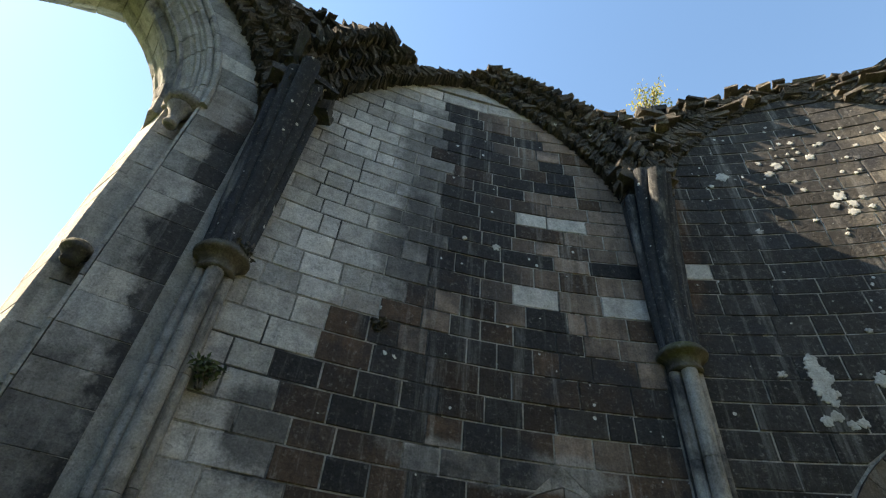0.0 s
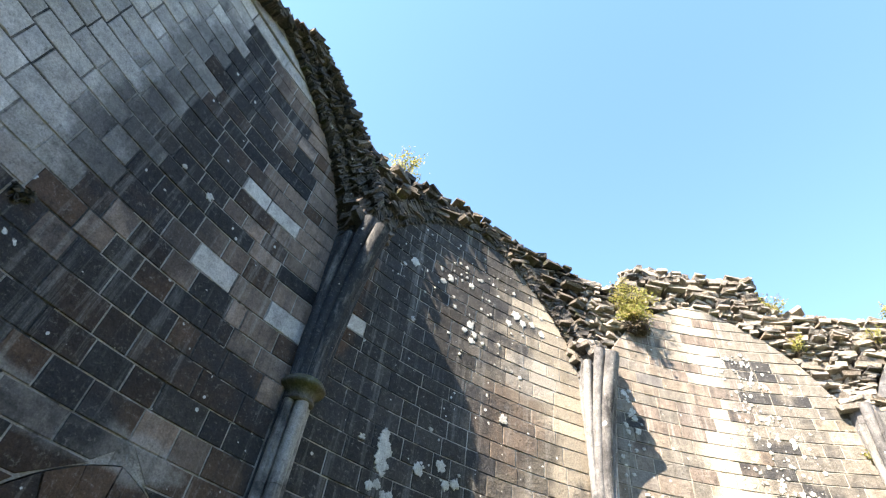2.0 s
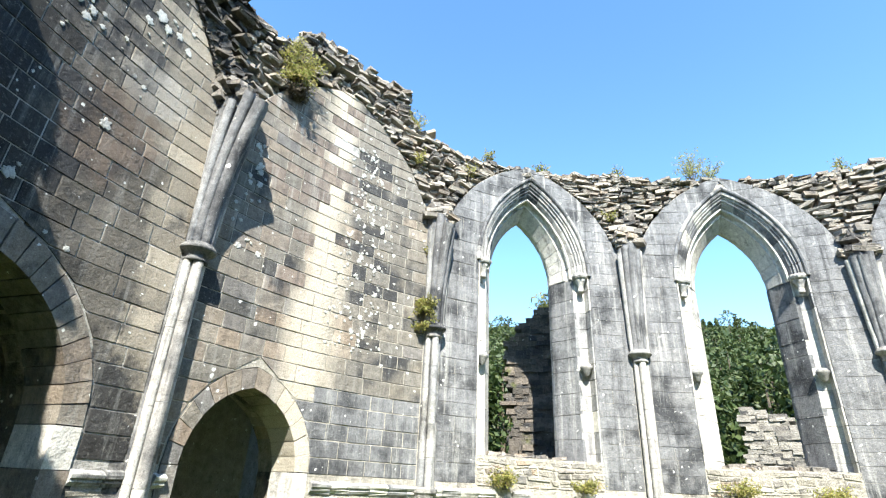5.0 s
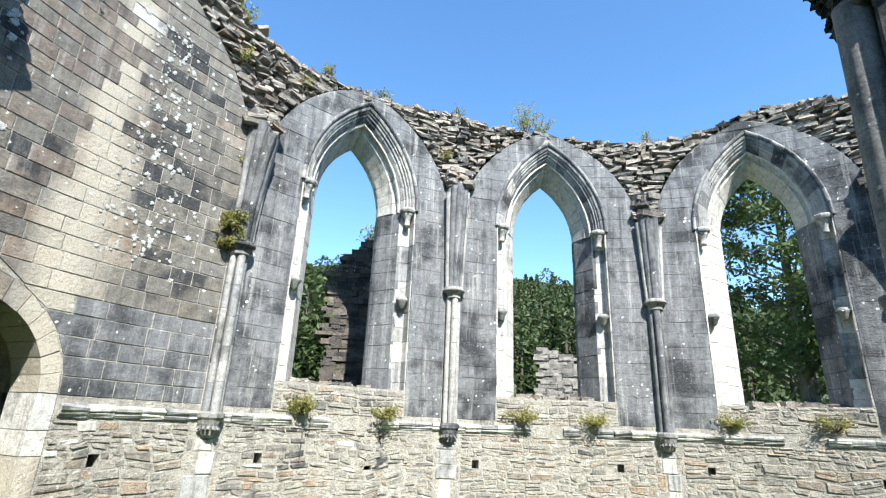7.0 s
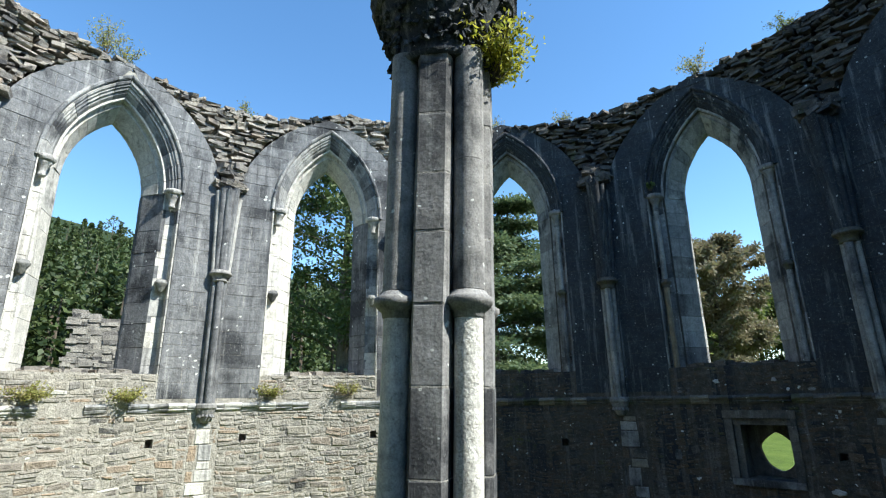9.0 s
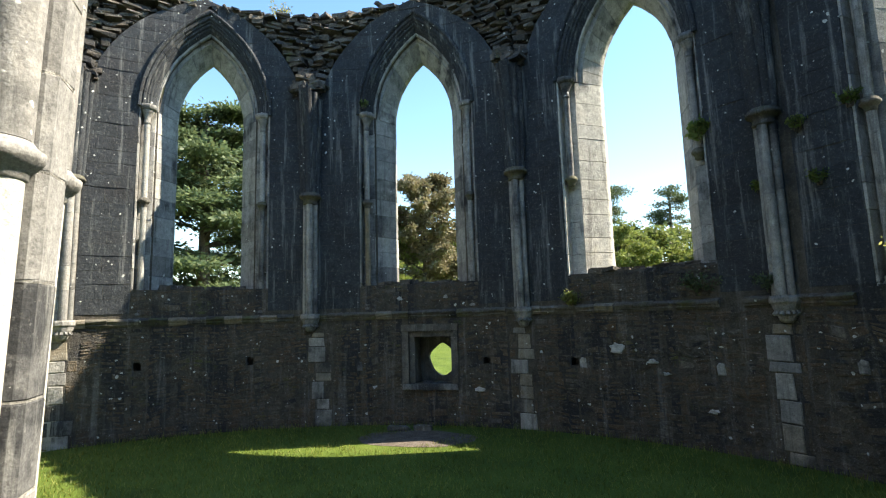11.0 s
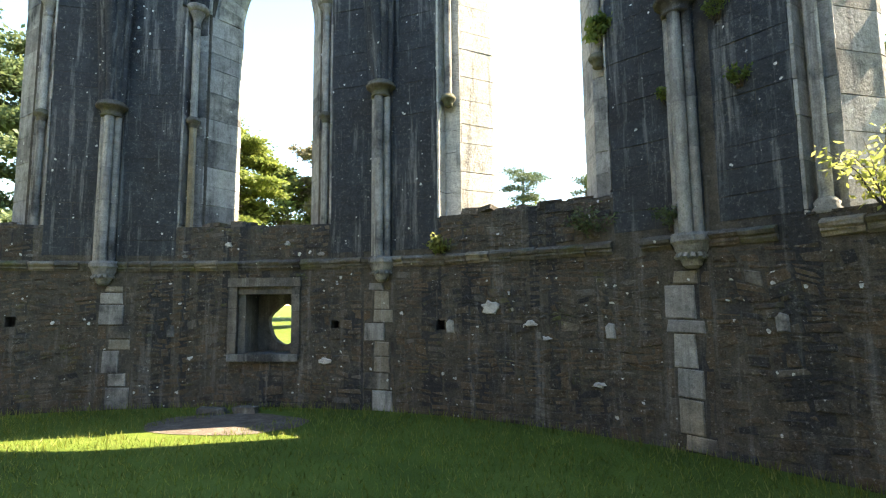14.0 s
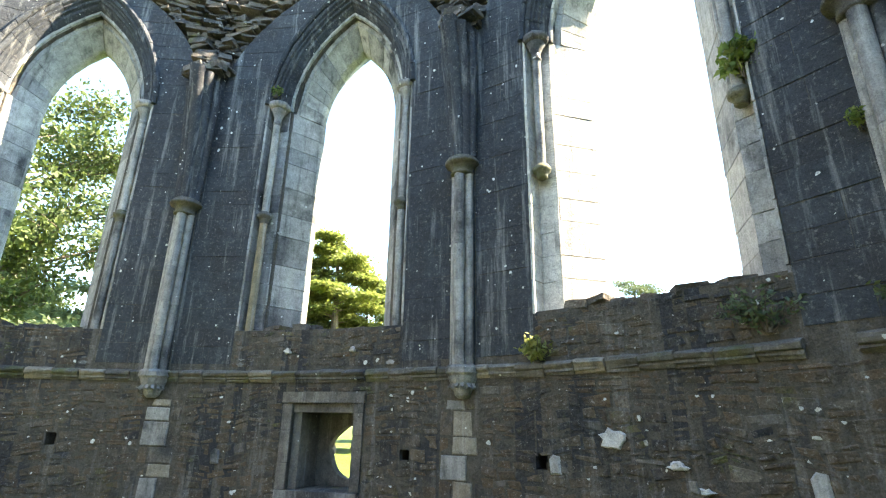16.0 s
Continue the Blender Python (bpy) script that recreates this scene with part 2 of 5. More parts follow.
T2 = ang(2.5)
C_WASH = ((math.sin(T2), -math.cos(T2), 0.0), -0.10, 0.42)
MORTAR = stone_mat("old_lime_mortar", [(0.34, 0.32, 0.275), (0.34, 0.32, 0.275)], crust_cover=0.12, streak=0.2, island=True, bump=0.6)
JOINT = stone_mat("pale_pointing_mortar", [(0.33, 0.32, 0.295), (0.33, 0.32, 0.295)], crust_cover=0.34, streak=0.2, island=True, bump=0.6)
# mortar of the shaded bays, their shade put into its dark tone
SHADED_MORTAR = stone_mat("grimy_shaded_lime_mortar", [(0.085, 0.075, 0.062), (0.085, 0.075, 0.062)], crust_cover=0.35, island=True, bump=0.6)
PALE = stone_mat("pale_grey_ashlar", [(0.30, 0.30, 0.28), (0.36, 0.355, 0.33), (0.42, 0.41, 0.38), (0.33, 0.335, 0.33)], crust_cover=0.14, streak=0.4)
WHITE = stone_mat("new_white_limestone", [(0.44, 0.43, 0.41), (0.52, 0.51, 0.48)], crust_cover=0.06, streak=0.25, fleck=0.1)
BLACK_CRUST, RUST, UMBER, ROSY, LIME, BUFF = (0.022, 0.023, 0.026), (0.15, 0.075, 0.04), (0.11, 0.066, 0.045), (0.27, 0.18, 0.14), (0.34, 0.34, 0.33), (0.30, 0.265, 0.21)
A_STAINS = [(0.43, 6.2, 0.42, 1.3, BLACK_CRUST, 0.55), (0.40, 5.2, 0.35, 0.7, BLACK_CRUST, 0.6), (0.30, 4.2, 0.4, 0.25, UMBER, 0.4), (0.22, 3.2, 0.4, 0.3, BLACK_CRUST, 0.7), (0.6, 3.1, 1.5, 0.35, BLACK_CRUST, 0.75)]
SOOT_RUNS = [(0.56, 5.9, 0.6, 1.6, BLACK_CRUST, 0.55), (0.55, 3.85, 1.4, 0.22, BLACK_CRUST, 0.4), (0.30, 3.45, 0.6, 0.3, BLACK_CRUST, 0.45), (0.62, 3.3, 0.9, 0.16, LIME, 0.5)]
# bay 1: the first pale patches paint its sunlit right side, the rest are stains
B_STAINS_AND_SUN = [(1.85, 5.6, 1.25, 2.6, (0.17, 0.152, 0.126), 0.6), (1.80, 6.3, 0.75, 1.1, BUFF, 0.55), (1.97, 6.6, 0.75, 1.5, BUFF, 0.8), (1.97, 4.4, 0.55, 1.9, BUFF, 0.85), (1.68, 5.1, 0.55, 0.55, UMBER, 0.4), (1.05, 6.0, 0.28, 1.4, UMBER, 0.8), (1.75, 5.9, 0.5, 0.3, LIME, 0.25)]
E_STAINS = [(11.99, 4.4, 0.36, 2.4, BLACK_CRUST, 0.9), (11.90, 2.9, 0.35, 0.6, BLACK_CRUST, 0.6), (11.9, 5.9, 0.3, 0.3, UMBER, 0.4)]
PALE_A = stone_mat("pale_ashlar_with_soot_and_brown_stains", [(0.33, 0.325, 0.315), (0.40, 0.395, 0.375), (0.46, 0.45, 0.43), (0.37, 0.37, 0.36)], crust_cover=0.10, streak=0.35, vary=0.12, stains=A_STAINS, bay=0, fleck=0.28)
BLACK_A = stone_mat("soot_black_ashlar", [(0.024, 0.025, 0.028), (0.036, 0.036, 0.036), (0.028, 0.028, 0.030), (0.052, 0.048, 0.045)], crust_cover=0.30, streak=0.45, lichen=0.05, vary=0.12, fleck=0.3)
UMBER_A = stone_mat("umber_stained_ashlar", [(0.072, 0.050, 0.038), (0.098, 0.062, 0.043), (0.058, 0.044, 0.036), (0.110, 0.070, 0.049)], crust_cover=0.36, streak=0.6, lichen=0.06, vary=0.10, fleck=0.4, stains=SOOT_RUNS, bay=0)
ROSY_A = stone_mat("rosy_ashlar", [(0.19, 0.143, 0.115), (0.235, 0.175, 0.142), (0.15, 0.118, 0.098), (0.26, 0.20, 0.165)], crust_cover=0.26, streak=0.6, vary=0.12, fleck=0.25, stains=SOOT_RUNS, bay=0)
# soot-dark tones that also hold the shadow over this bay's left part
SOOT_SHADE_B = stone_mat("sooty_shaded_ashlar_with_sunlit_buff_side", [(0.033, 0.033, 0.033), (0.043, 0.041, 0.039), (0.036, 0.036, 0.036), (0.051, 0.048, 0.043)], crust_cover=0.30, streak=0.40, lichen=0.10, vary=0.12, fleck=0.4, stains=B_STAINS_AND_SUN, bay=1)
PALE_E = stone_mat("pale_ashlar_with_black_damp", [(0.30, 0.30, 0.28), (0.36, 0.355, 0.33), (0.42, 0.41, 0.38), (0.33, 0.335, 0.33)], crust_cover=0.14, streak=0.4, vary=0.14, stains=E_STAINS, bay=11)
LICHEN = stone_mat("white_crust_lichen", [(0.396, 0.403, 0.382), (0.475, 0.475, 0.446)], crust_cover=0.08, streak=0.0, island=True, fleck=0.1)
BROWN = stone_mat("brown_sandstone_ashlar", [(0.103, 0.081, 0.064), (0.123, 0.094, 0.069), (0.092, 0.076, 0.062), (0.132, 0.102, 0.075)], crust_cover=0.36, streak=0.7, lichen=0.08)
ROSE = stone_mat("rosy_brown_ashlar", [(0.19, 0.155, 0.13), (0.15, 0.128, 0.112), (0.225, 0.185, 0.152), (0.17, 0.14, 0.118)], crust_cover=0.26, streak=0.7, lichen=0.05)
WARM = stone_mat("buff_ashlar", [(0.185, 0.168, 0.142), (0.230, 0.185, 0.142), (0.145, 0.139, 0.133), (0.245, 0.216, 0.178), (0.205, 0.158, 0.120)], crust_cover=0.25, streak=0.35, lichen=0.15, lichen_scale=7.0, wash=C_WASH, vary=0.18)
MOTTLED = stone_mat("grey_mottled_ashlar", [(0.152, 0.144, 0.128), (0.185, 0.167, 0.14), (0.128, 0.122, 0.111), (0.211, 0.186, 0.145)], crust_cover=0.36, streak=0.4, lichen=0.25, lichen_scale=5.5, wash=C_WASH)
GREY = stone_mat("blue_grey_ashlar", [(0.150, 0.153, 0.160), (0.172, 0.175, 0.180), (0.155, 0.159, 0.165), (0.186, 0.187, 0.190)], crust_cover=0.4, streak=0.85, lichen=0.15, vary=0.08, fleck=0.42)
# black-crusted stone, toned lower still to hold the shade of the unlit bays
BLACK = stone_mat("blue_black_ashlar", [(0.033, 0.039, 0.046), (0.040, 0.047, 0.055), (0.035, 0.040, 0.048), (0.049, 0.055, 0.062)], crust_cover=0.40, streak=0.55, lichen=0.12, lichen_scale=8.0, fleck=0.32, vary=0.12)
# bleached stone, made paler so that it also holds sunlight in its colour
BLEACHED_LIT = stone_mat("bleached_sunlit_limestone", [(0.50, 0.48, 0.43), (0.56, 0.54, 0.49), (0.46, 0.45, 0.42)], crust_cover=0.15, streak=0.7, fleck=0.1, vary=0.12)
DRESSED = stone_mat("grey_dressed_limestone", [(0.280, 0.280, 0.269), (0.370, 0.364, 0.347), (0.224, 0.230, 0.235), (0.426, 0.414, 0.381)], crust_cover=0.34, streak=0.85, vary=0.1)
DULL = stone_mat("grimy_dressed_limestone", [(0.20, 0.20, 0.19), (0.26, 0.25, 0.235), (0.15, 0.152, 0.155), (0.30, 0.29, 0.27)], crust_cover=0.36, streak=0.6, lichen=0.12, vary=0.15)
# dull frame stone, dark enough to stand for shade inside the wall recess
FRAME = stone_mat("brown_grimy_shaded_frame_stone", [(0.111, 0.1, 0.085), (0.145, 0.132, 0.115), (0.085, 0.08, 0.072)], crust_cover=0.32, streak=0.5, lichen=0.15, vary=0.2)
OCHRE = stone_mat("ochre_stained_limestone", [(0.26, 0.20, 0.12), (0.20, 0.17, 0.13)], crust_cover=0.34, streak=0.8)
TAN = stone_mat("tan_grimy_limestone", [(0.21, 0.19, 0.155), (0.28, 0.25, 0.20)], crust_cover=0.36, streak=0.6, lichen=0.1, brown=0.4)
WORN = stone_mat("streaked_worn_limestone", [(0.27, 0.265, 0.25), (0.33, 0.32, 0.30), (0.22, 0.215, 0.21)], crust_cover=0.32, streak=0.9, vary=0.12)
SHAFT = stone_mat("pale_worn_limestone", [(0.36, 0.35, 0.33), (0.42, 0.41, 0.38), (0.32, 0.31, 0.295)], crust_cover=0.20, streak=0.8, vary=0.12)
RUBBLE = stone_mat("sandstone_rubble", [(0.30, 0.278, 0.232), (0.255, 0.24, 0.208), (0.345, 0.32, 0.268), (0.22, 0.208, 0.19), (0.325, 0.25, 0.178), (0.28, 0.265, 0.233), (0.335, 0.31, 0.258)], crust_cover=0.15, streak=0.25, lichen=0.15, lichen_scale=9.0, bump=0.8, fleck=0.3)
# shaded copy of the rubble: grime and moss, plus shade in its tones
SHADED_RUBBLE = stone_mat("grimy_shaded_rubble", [(0.090, 0.076, 0.056), (0.070, 0.060, 0.048), (0.115, 0.092, 0.067), (0.060, 0.054, 0.046), (0.105, 0.076, 0.052), (0.118, 0.104, 0.083), (0.190, 0.168, 0.134), (0.052, 0.047, 0.042)], crust_cover=0.36, streak=0.4, lichen=0.26, lichen_scale=8.0, moss=0.25, brown=0.6, bump=0.9, fleck=0.55, vary=0.45)
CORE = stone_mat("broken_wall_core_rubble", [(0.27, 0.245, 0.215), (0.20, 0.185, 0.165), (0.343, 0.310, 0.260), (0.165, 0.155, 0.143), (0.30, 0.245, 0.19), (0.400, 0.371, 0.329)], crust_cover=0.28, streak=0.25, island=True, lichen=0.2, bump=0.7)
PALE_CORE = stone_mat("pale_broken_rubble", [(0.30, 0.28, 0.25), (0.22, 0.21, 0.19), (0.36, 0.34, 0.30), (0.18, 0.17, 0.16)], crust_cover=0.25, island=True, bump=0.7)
# darker copy of the core rubble, with shade put into its tones
DARK_CORE = stone_mat("shade_toned_core_rubble", [(0.115, 0.100, 0.088), (0.074, 0.068, 0.060), (0.162, 0.138, 0.115), (0.065, 0.060, 0.055), (0.203, 0.169, 0.131)], crust_cover=0.35, streak=0.2, island=True, lichen=0.12, moss=0.3, bump=0.7)
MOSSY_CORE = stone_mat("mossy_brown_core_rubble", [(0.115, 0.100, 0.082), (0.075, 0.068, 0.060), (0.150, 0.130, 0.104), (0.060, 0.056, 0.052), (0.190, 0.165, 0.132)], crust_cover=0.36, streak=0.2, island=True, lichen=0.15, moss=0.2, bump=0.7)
PIER = stone_mat("grey_pier_limestone", [(0.215, 0.212, 0.208), (0.265, 0.258, 0.248), (0.185, 0.184, 0.184)], crust_cover=0.34, streak=0.7, lichen=0.12, lichen_scale=9.0, bump=0.22)
PIER_SHAFT = stone_mat("pale_pier_shaft_limestone", [(0.609, 0.594, 0.536), (0.522, 0.507, 0.464)], crust_cover=0.10, streak=0.5, bump=0.35)
MOSSY = stone_mat("mossy_dark_stone", [(0.12, 0.11, 0.09), (0.09, 0.085, 0.075)], crust_cover=0.3, streak=0.3, moss=0.8)
GRASS_SOIL = ground_mat("mown_grass", (0.05, 0.08, 0.015), (0.078, 0.118, 0.02), (0.112, 0.148, 0.032), 0.9)
UNDERGROWTH = ground_mat("woodland_undergrowth", (0.012, 0.02, 0.007), (0.02, 0.032, 0.01), (0.035, 0.05, 0.015), 0.15)
GRAVEL = ground_mat("brown_earth_and_gravel", (0.075, 0.06, 0.05), (0.12, 0.10, 0.085), (0.19, 0.165, 0.145), 6.0)
BARK = stone_mat("rough_bark", [(0.09, 0.07, 0.05), (0.12, 0.10, 0.075)], crust_cover=0.25, streak=0.4, island=True)
BLADE = leaf_mat("grass_blades", [(0.085, 0.125, 0.018), (0.13, 0.175, 0.028), (0.20, 0.23, 0.042), (0.29, 0.28, 0.09)], 0.5)
OAK_LEAF = leaf_mat("broadleaf_foliage", [(0.042, 0.072, 0.022), (0.065, 0.10, 0.028), (0.10, 0.135, 0.038)], 0.42)
CEDAR_LEAF = leaf_mat("cedar_foliage", [(0.075, 0.115, 0.06), (0.11, 0.155, 0.075), (0.155, 0.19, 0.085)], 0.42)
BEECH_LEAF = leaf_mat("copper_foliage", [(0.17, 0.145, 0.09), (0.22, 0.185, 0.11), (0.15, 0.155, 0.07)])
PINE_LEAF = leaf_mat("pine_foliage", [(0.05, 0.08, 0.04), (0.075, 0.11, 0.05), (0.11, 0.14, 0.055)], 0.35)
BRIGHT_LEAF = leaf_mat("sunny_shrub_foliage", [(0.10, 0.14, 0.035), (0.16, 0.20, 0.05), (0.22, 0.25, 0.07)], 0.5)
DRY_LEAF = leaf_mat("dry_wall_plants", [(0.26, 0.27, 0.07), (0.38, 0.34, 0.11), (0.20, 0.24, 0.05), (0.40, 0.32, 0.15)], 0.5)
IVY_LEAF = leaf_mat("ivy_leaves", [(0.08, 0.14, 0.03), (0.13, 0.19, 0.04), (0.19, 0.23, 0.06)], 0.55)
FERN_LEAF = leaf_mat("yellow_green_sprays", [(0.30, 0.32, 0.04), (0.42, 0.40, 0.05), (0.20, 0.24, 0.04)], 0.55)
WOOD_LEAF = leaf_mat("dark_wood_foliage", [(0.028, 0.05, 0.014), (0.045, 0.072, 0.02), (0.075, 0.10, 0.028)], 0.3)
# sunlight on these leaves is painted into their pale colour
SUN_LEAF = leaf_mat("sunlit_yellow_green_leaves", [(0.20, 0.25, 0.06), (0.30, 0.34, 0.09), (0.42, 0.44, 0.17), (0.24, 0.26, 0.07)], 0.52)
YELLOW_FLOWER = leaf_mat("yellow_flowers", [(0.5, 0.36, 0.02), (0.6, 0.45, 0.04)])

# ---- the round wall ----
STRING, CAP = 1.95, 5.80   # heights: string course, window capitals
TOP = [(0, 8.25), (0.25, 7.80), (0.40, 8.05), (0.58, 8.35), (0.80, 8.0), (0.95, 7.95), (1.44, 8.38), (2.05, 8.15), (2.24, 8.25), (2.26, 8.85), (2.80, 8.9), (2.82, 8.25), (3.1, 8.0), (3.5, 8.05),
       (4.0, 8.2), (4.5, 8.05), (5.0, 7.85), (5.35, 8.0), (5.6, 8.35), (6.0, 8.1), (6.4, 8.05), (6.96, 7.9), (7.4, 8.1), (8.08, 8.25), (8.5, 8.5), (9.0, 8.3), (10, 8.2), (11, 8.3), (12, 8.35)]
# bays out of the sun; their darker stone carries part of the shade
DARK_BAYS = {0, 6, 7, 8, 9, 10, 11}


def top_at(k):
    k %= 12
    for (a, za), (c, zc) in zip(TOP, TOP[1:]):
        if a <= k <= c:
            return za + (zc - za) * (k - a) / (c - a)
    return 8.2


class Arch:
    """A pointed opening: half width a, sill and springing heights, rise of its point, middle c along the bay."""

    def __init__(self, a, sill, spring, rise, c=0.0):
        self.a, self.sill, self.spring, self.rise, self.c = a, sill, spring, rise, c

    def half(self, z):
        if z < self.sill or z >= self.spring + self.rise:
            return 0.0
        if z <= self.spring:
            return self.a
        ra = (self.rise ** 2 + self.a ** 2) / (2 * self.a)
        return max(0.0, math.sqrt(max(0, ra * ra - (z - self.spring) ** 2)) - (ra - self.a))

    def crown(self, u):
        """Height of the arch over u."""
        x = abs(u - self.c)
        ra = (self.rise ** 2 + self.a ** 2) / (2 * self.a)
        return self.spring + math.sqrt(max(0, ra * ra - (x + ra - self.a) ** 2))

    def at(self, a, side, f):
        """Point (u, z) on the curve of half width a of this family: f below 0 counts down the jamb in metres, 0 to 1 runs up the arch."""
        rise = self.rise + (a - self.a) * 1.30
        if f <= 0:
            return self.c + side * a, self.spring + f
        ra = (rise * rise + a * a) / (2 * a)
        phi = f * math.acos((ra - a) / ra)
        return self.c + side * ((a - ra) + ra * math.cos(phi)), self.spring + ra * math.sin(phi)

    def wider(self, a):
        return Arch(a, self.sill, self.spring, self.rise + (a - self.a) * 1.30, self.c)


FORMERET = Arch(BAY / 2 - 0.10, 0.0, 5.6, 2.48)     # the old vault's line on the wall


def window_arch(b):
    wide = {3: 0.60, 4: 0.60, 5: 0.60, 8: 0.58, 9: 0.72, 11: 0.74}.get(b, 0.55)
    return Arch(wide, 2.08 if b == 9 else 2.50, CAP, 1.28 + (wide - 0.56) * 0.8, 0.26 if b == 11 else 0.03 if b in (3, 4, 5) else -0.05 if b in (8, 9) else 0.07)


DOORS = {0: Arch(0.70, -1, 2.05, 0.92, 0.90), 1: Arch(1.10, -1, 2.35, 1.25, 0.0), 2: Arch(0.74, -1, 2.10, 0.90, -0.80)}
NICHE = (-0.16, 0.63, 0.72, 1.64)    # u0, u1, z0, z1 of the square recess in bay 7


def core_layer(b, d0, d1, holes, mat, name, parent, cap=None):
    """The rubble and mortar body of the wall behind its facing, with its openings through it."""
    cuts = {-BAY / 2, BAY / 2}
    for h in holes:
        if isinstance(h, Arch):
            cuts |= {h.c + h.a * i / 10 for i in range(-10, 11)}
        else:
            cuts |= {h[0], h[1]}
    cuts |= {-BAY / 2 + BAY * i / 14 for i in range(15)}
    cuts = sorted(c for c in cuts if -BAY / 2 <= c <= BAY / 2)
    soup = Soup()
    for u0, u1 in zip(cuts, cuts[1:]):
        if u1 - u0 < 1e-4:
            continue
        um = (u0 + u1) / 2
        spans = [[(-0.5, -0.5), (top_at(b + 0.5 + u0 / BAY) - 0.14, top_at(b + 0.5 + u1 / BAY) - 0.14)]]
        if cap:
            spans = [[(-0.5, -0.5), (min(spans[0][1][0], cap.crown(u0)), min(spans[0][1][1], cap.crown(u1)))]]
        for h in holes:
            if isinstance(h, Arch):
                if not abs(um - h.c) < h.a:
                    continue
                lo, hi = (h.sill, h.sill), (h.crown(u0), h.crown(u1))
            else:
                if not h[0] < um < h[1]:
                    continue
                lo, hi = (h[2], h[2]), (h[3], h[3])
            cut = []
            for a, c in spans:
                if hi[0] <= a[0] or lo[0] >= c[0]:
                    cut.append([a, c])
                    continue
                if lo[0] > a[0]:
                    cut.append([a, lo])
                if hi[0] < c[0]:
                    cut.append([hi, c])
            spans = cut
        for a, c in spans:
            v = [on_wall(b, u0, d0, a[0]), on_wall(b, u1, d0, a[1]), on_wall(b, u1, d1, a[1]), on_wall(b, u0, d1, a[0]),
                 on_wall(b, u0, d0, c[0]), on_wall(b, u1, d0, c[1]), on_wall(b, u1, d1, c[1]), on_wall(b, u0, d1, c[0])]
            soup.add(v, BOX_FACES)
    return soup.ob(name, mat, parent)


def sweep_stone(b, arch, side, f0, f1, section, r, gap=0.004, dz=0.0):
    """A jamb stone or voussoir: a section of (half width, depth) pairs carried from f0 to f1 along the opening's edge."""
    n = len(section)
    v = []
    for f in (f0, f1):
        for a, d in section:
            g = gap if f == f0 else -gap
            u, z = arch.at(a, side, f + (g if f <= 0 else g * 0.45))
            v.append(on_wall(b, u + r.uniform(-0.003, 0.003), d + dz + r.uniform(-0.003, 0.003), z + r.uniform(-0.002, 0.002)))
    fc = [(i, (i + 1) % n, n + (i + 1) % n, n + i) for i in range(n)]
    fc += [tuple(range(n))[::-1], tuple(range(n, 2 * n))]
    return v, fc


def course_pieces(z0, z1, lo, hi, r, wmin, wmax):
    """Cuts a course from lo=(u at z0, u at z1) to hi into blocks, as four-cornered outlines."""
    w = min(hi[0] - lo[0], hi[1] - lo[1])
    if max(hi[0] - lo[0], hi[1] - lo[1]) < 0.06:
        return []
    n = max(1, round(max(w, 0.05) / r.uniform(wmin, wmax)))
    marks = [0.0] + sorted((i + r.uniform(-0.22, 0.22)) / n for i in range(1, n)) + [1.0]
    out = []
    for a, c in zip(marks, marks[1:]):
        l0, l1 = lo[0] + (hi[0] - lo[0]) * a, lo[1] + (hi[1] - lo[1]) * a
        r0, r1 = lo[0] + (hi[0] - lo[0]) * c, lo[1] + (hi[1] - lo[1]) * c
        # blocks between the ends have upright joints
        if 0 < a:
            l0 = l1 = (l0 + l1) / 2
        if c < 1:
            r0 = r1 = (r0 + r1) / 2
        out.append([(l0, z0), (r0, z0), (r1, z1), (l1, z1)])
    return out


def shrink(poly, g):
    n = len(poly)
    cu, cz = sum(p[0] for p in poly) / n, sum(p[1] for p in poly) / n
    return [(u + (g if u < cu else -g), z + (g if z < cz else -g)) for u, z in poly]


WHITE_BLOCKS = {0: [(0.67, 5.74), (0.77, 5.74), (0.68, 4.77), (0.89, 4.78)], 1: [(1.11, 5.27), (1.15, 5.27)], 2: [(2.53, 7.0), (2.5, 6.6), (2.55, 7.4), (2.33, 3.3), (2.43, 3.25)]}


def old_vault_stone(k, z, r):
    """The stained stones of the first blank bay: a black plume of soot, umber below it, rosy stone beside it, pale elsewhere."""
    w = r.gauss(0, 0.018)
    pick = r.random()
    left = 0.445 if z > 5.6 else 0.42 if z > 4.7 else 0.37 if z > 4.25 else 0.25 if z > 3.9 else 0.20
    if k + w < left or z > 7.62:
        return PALE_A
    if z > 4.9:
        plume = 0.62 + 0.05 * min(1.0, max(0.0, 7.0 - z))
        if k + w < plume:
            return BLACK_A if pick < 0.86 else UMBER_A
        if 0.70 < k + w < 0.80 and 6.1 < z < 7.3:
            return BLACK_A if pick < 0.75 else ROSY_A
        return ROSY_A if pick < 0.78 else UMBER_A if pick < 0.92 else BLACK_A
    if z > 4.3:
        return (ROSY_A if pick < 0.6 else UMBER_A) if k > 0.72 else (UMBER_A if pick < 0.6 else BLACK_A if pick < 0.78 else ROSY_A)
    if z > 3.45:
        return BLACK_A if pick < 0.34 else UMBER_A if pick < 0.88 else ROSY_A
    return PALE_A if pick < 0.3 else UMBER_A if pick < 0.68 else BLACK_A


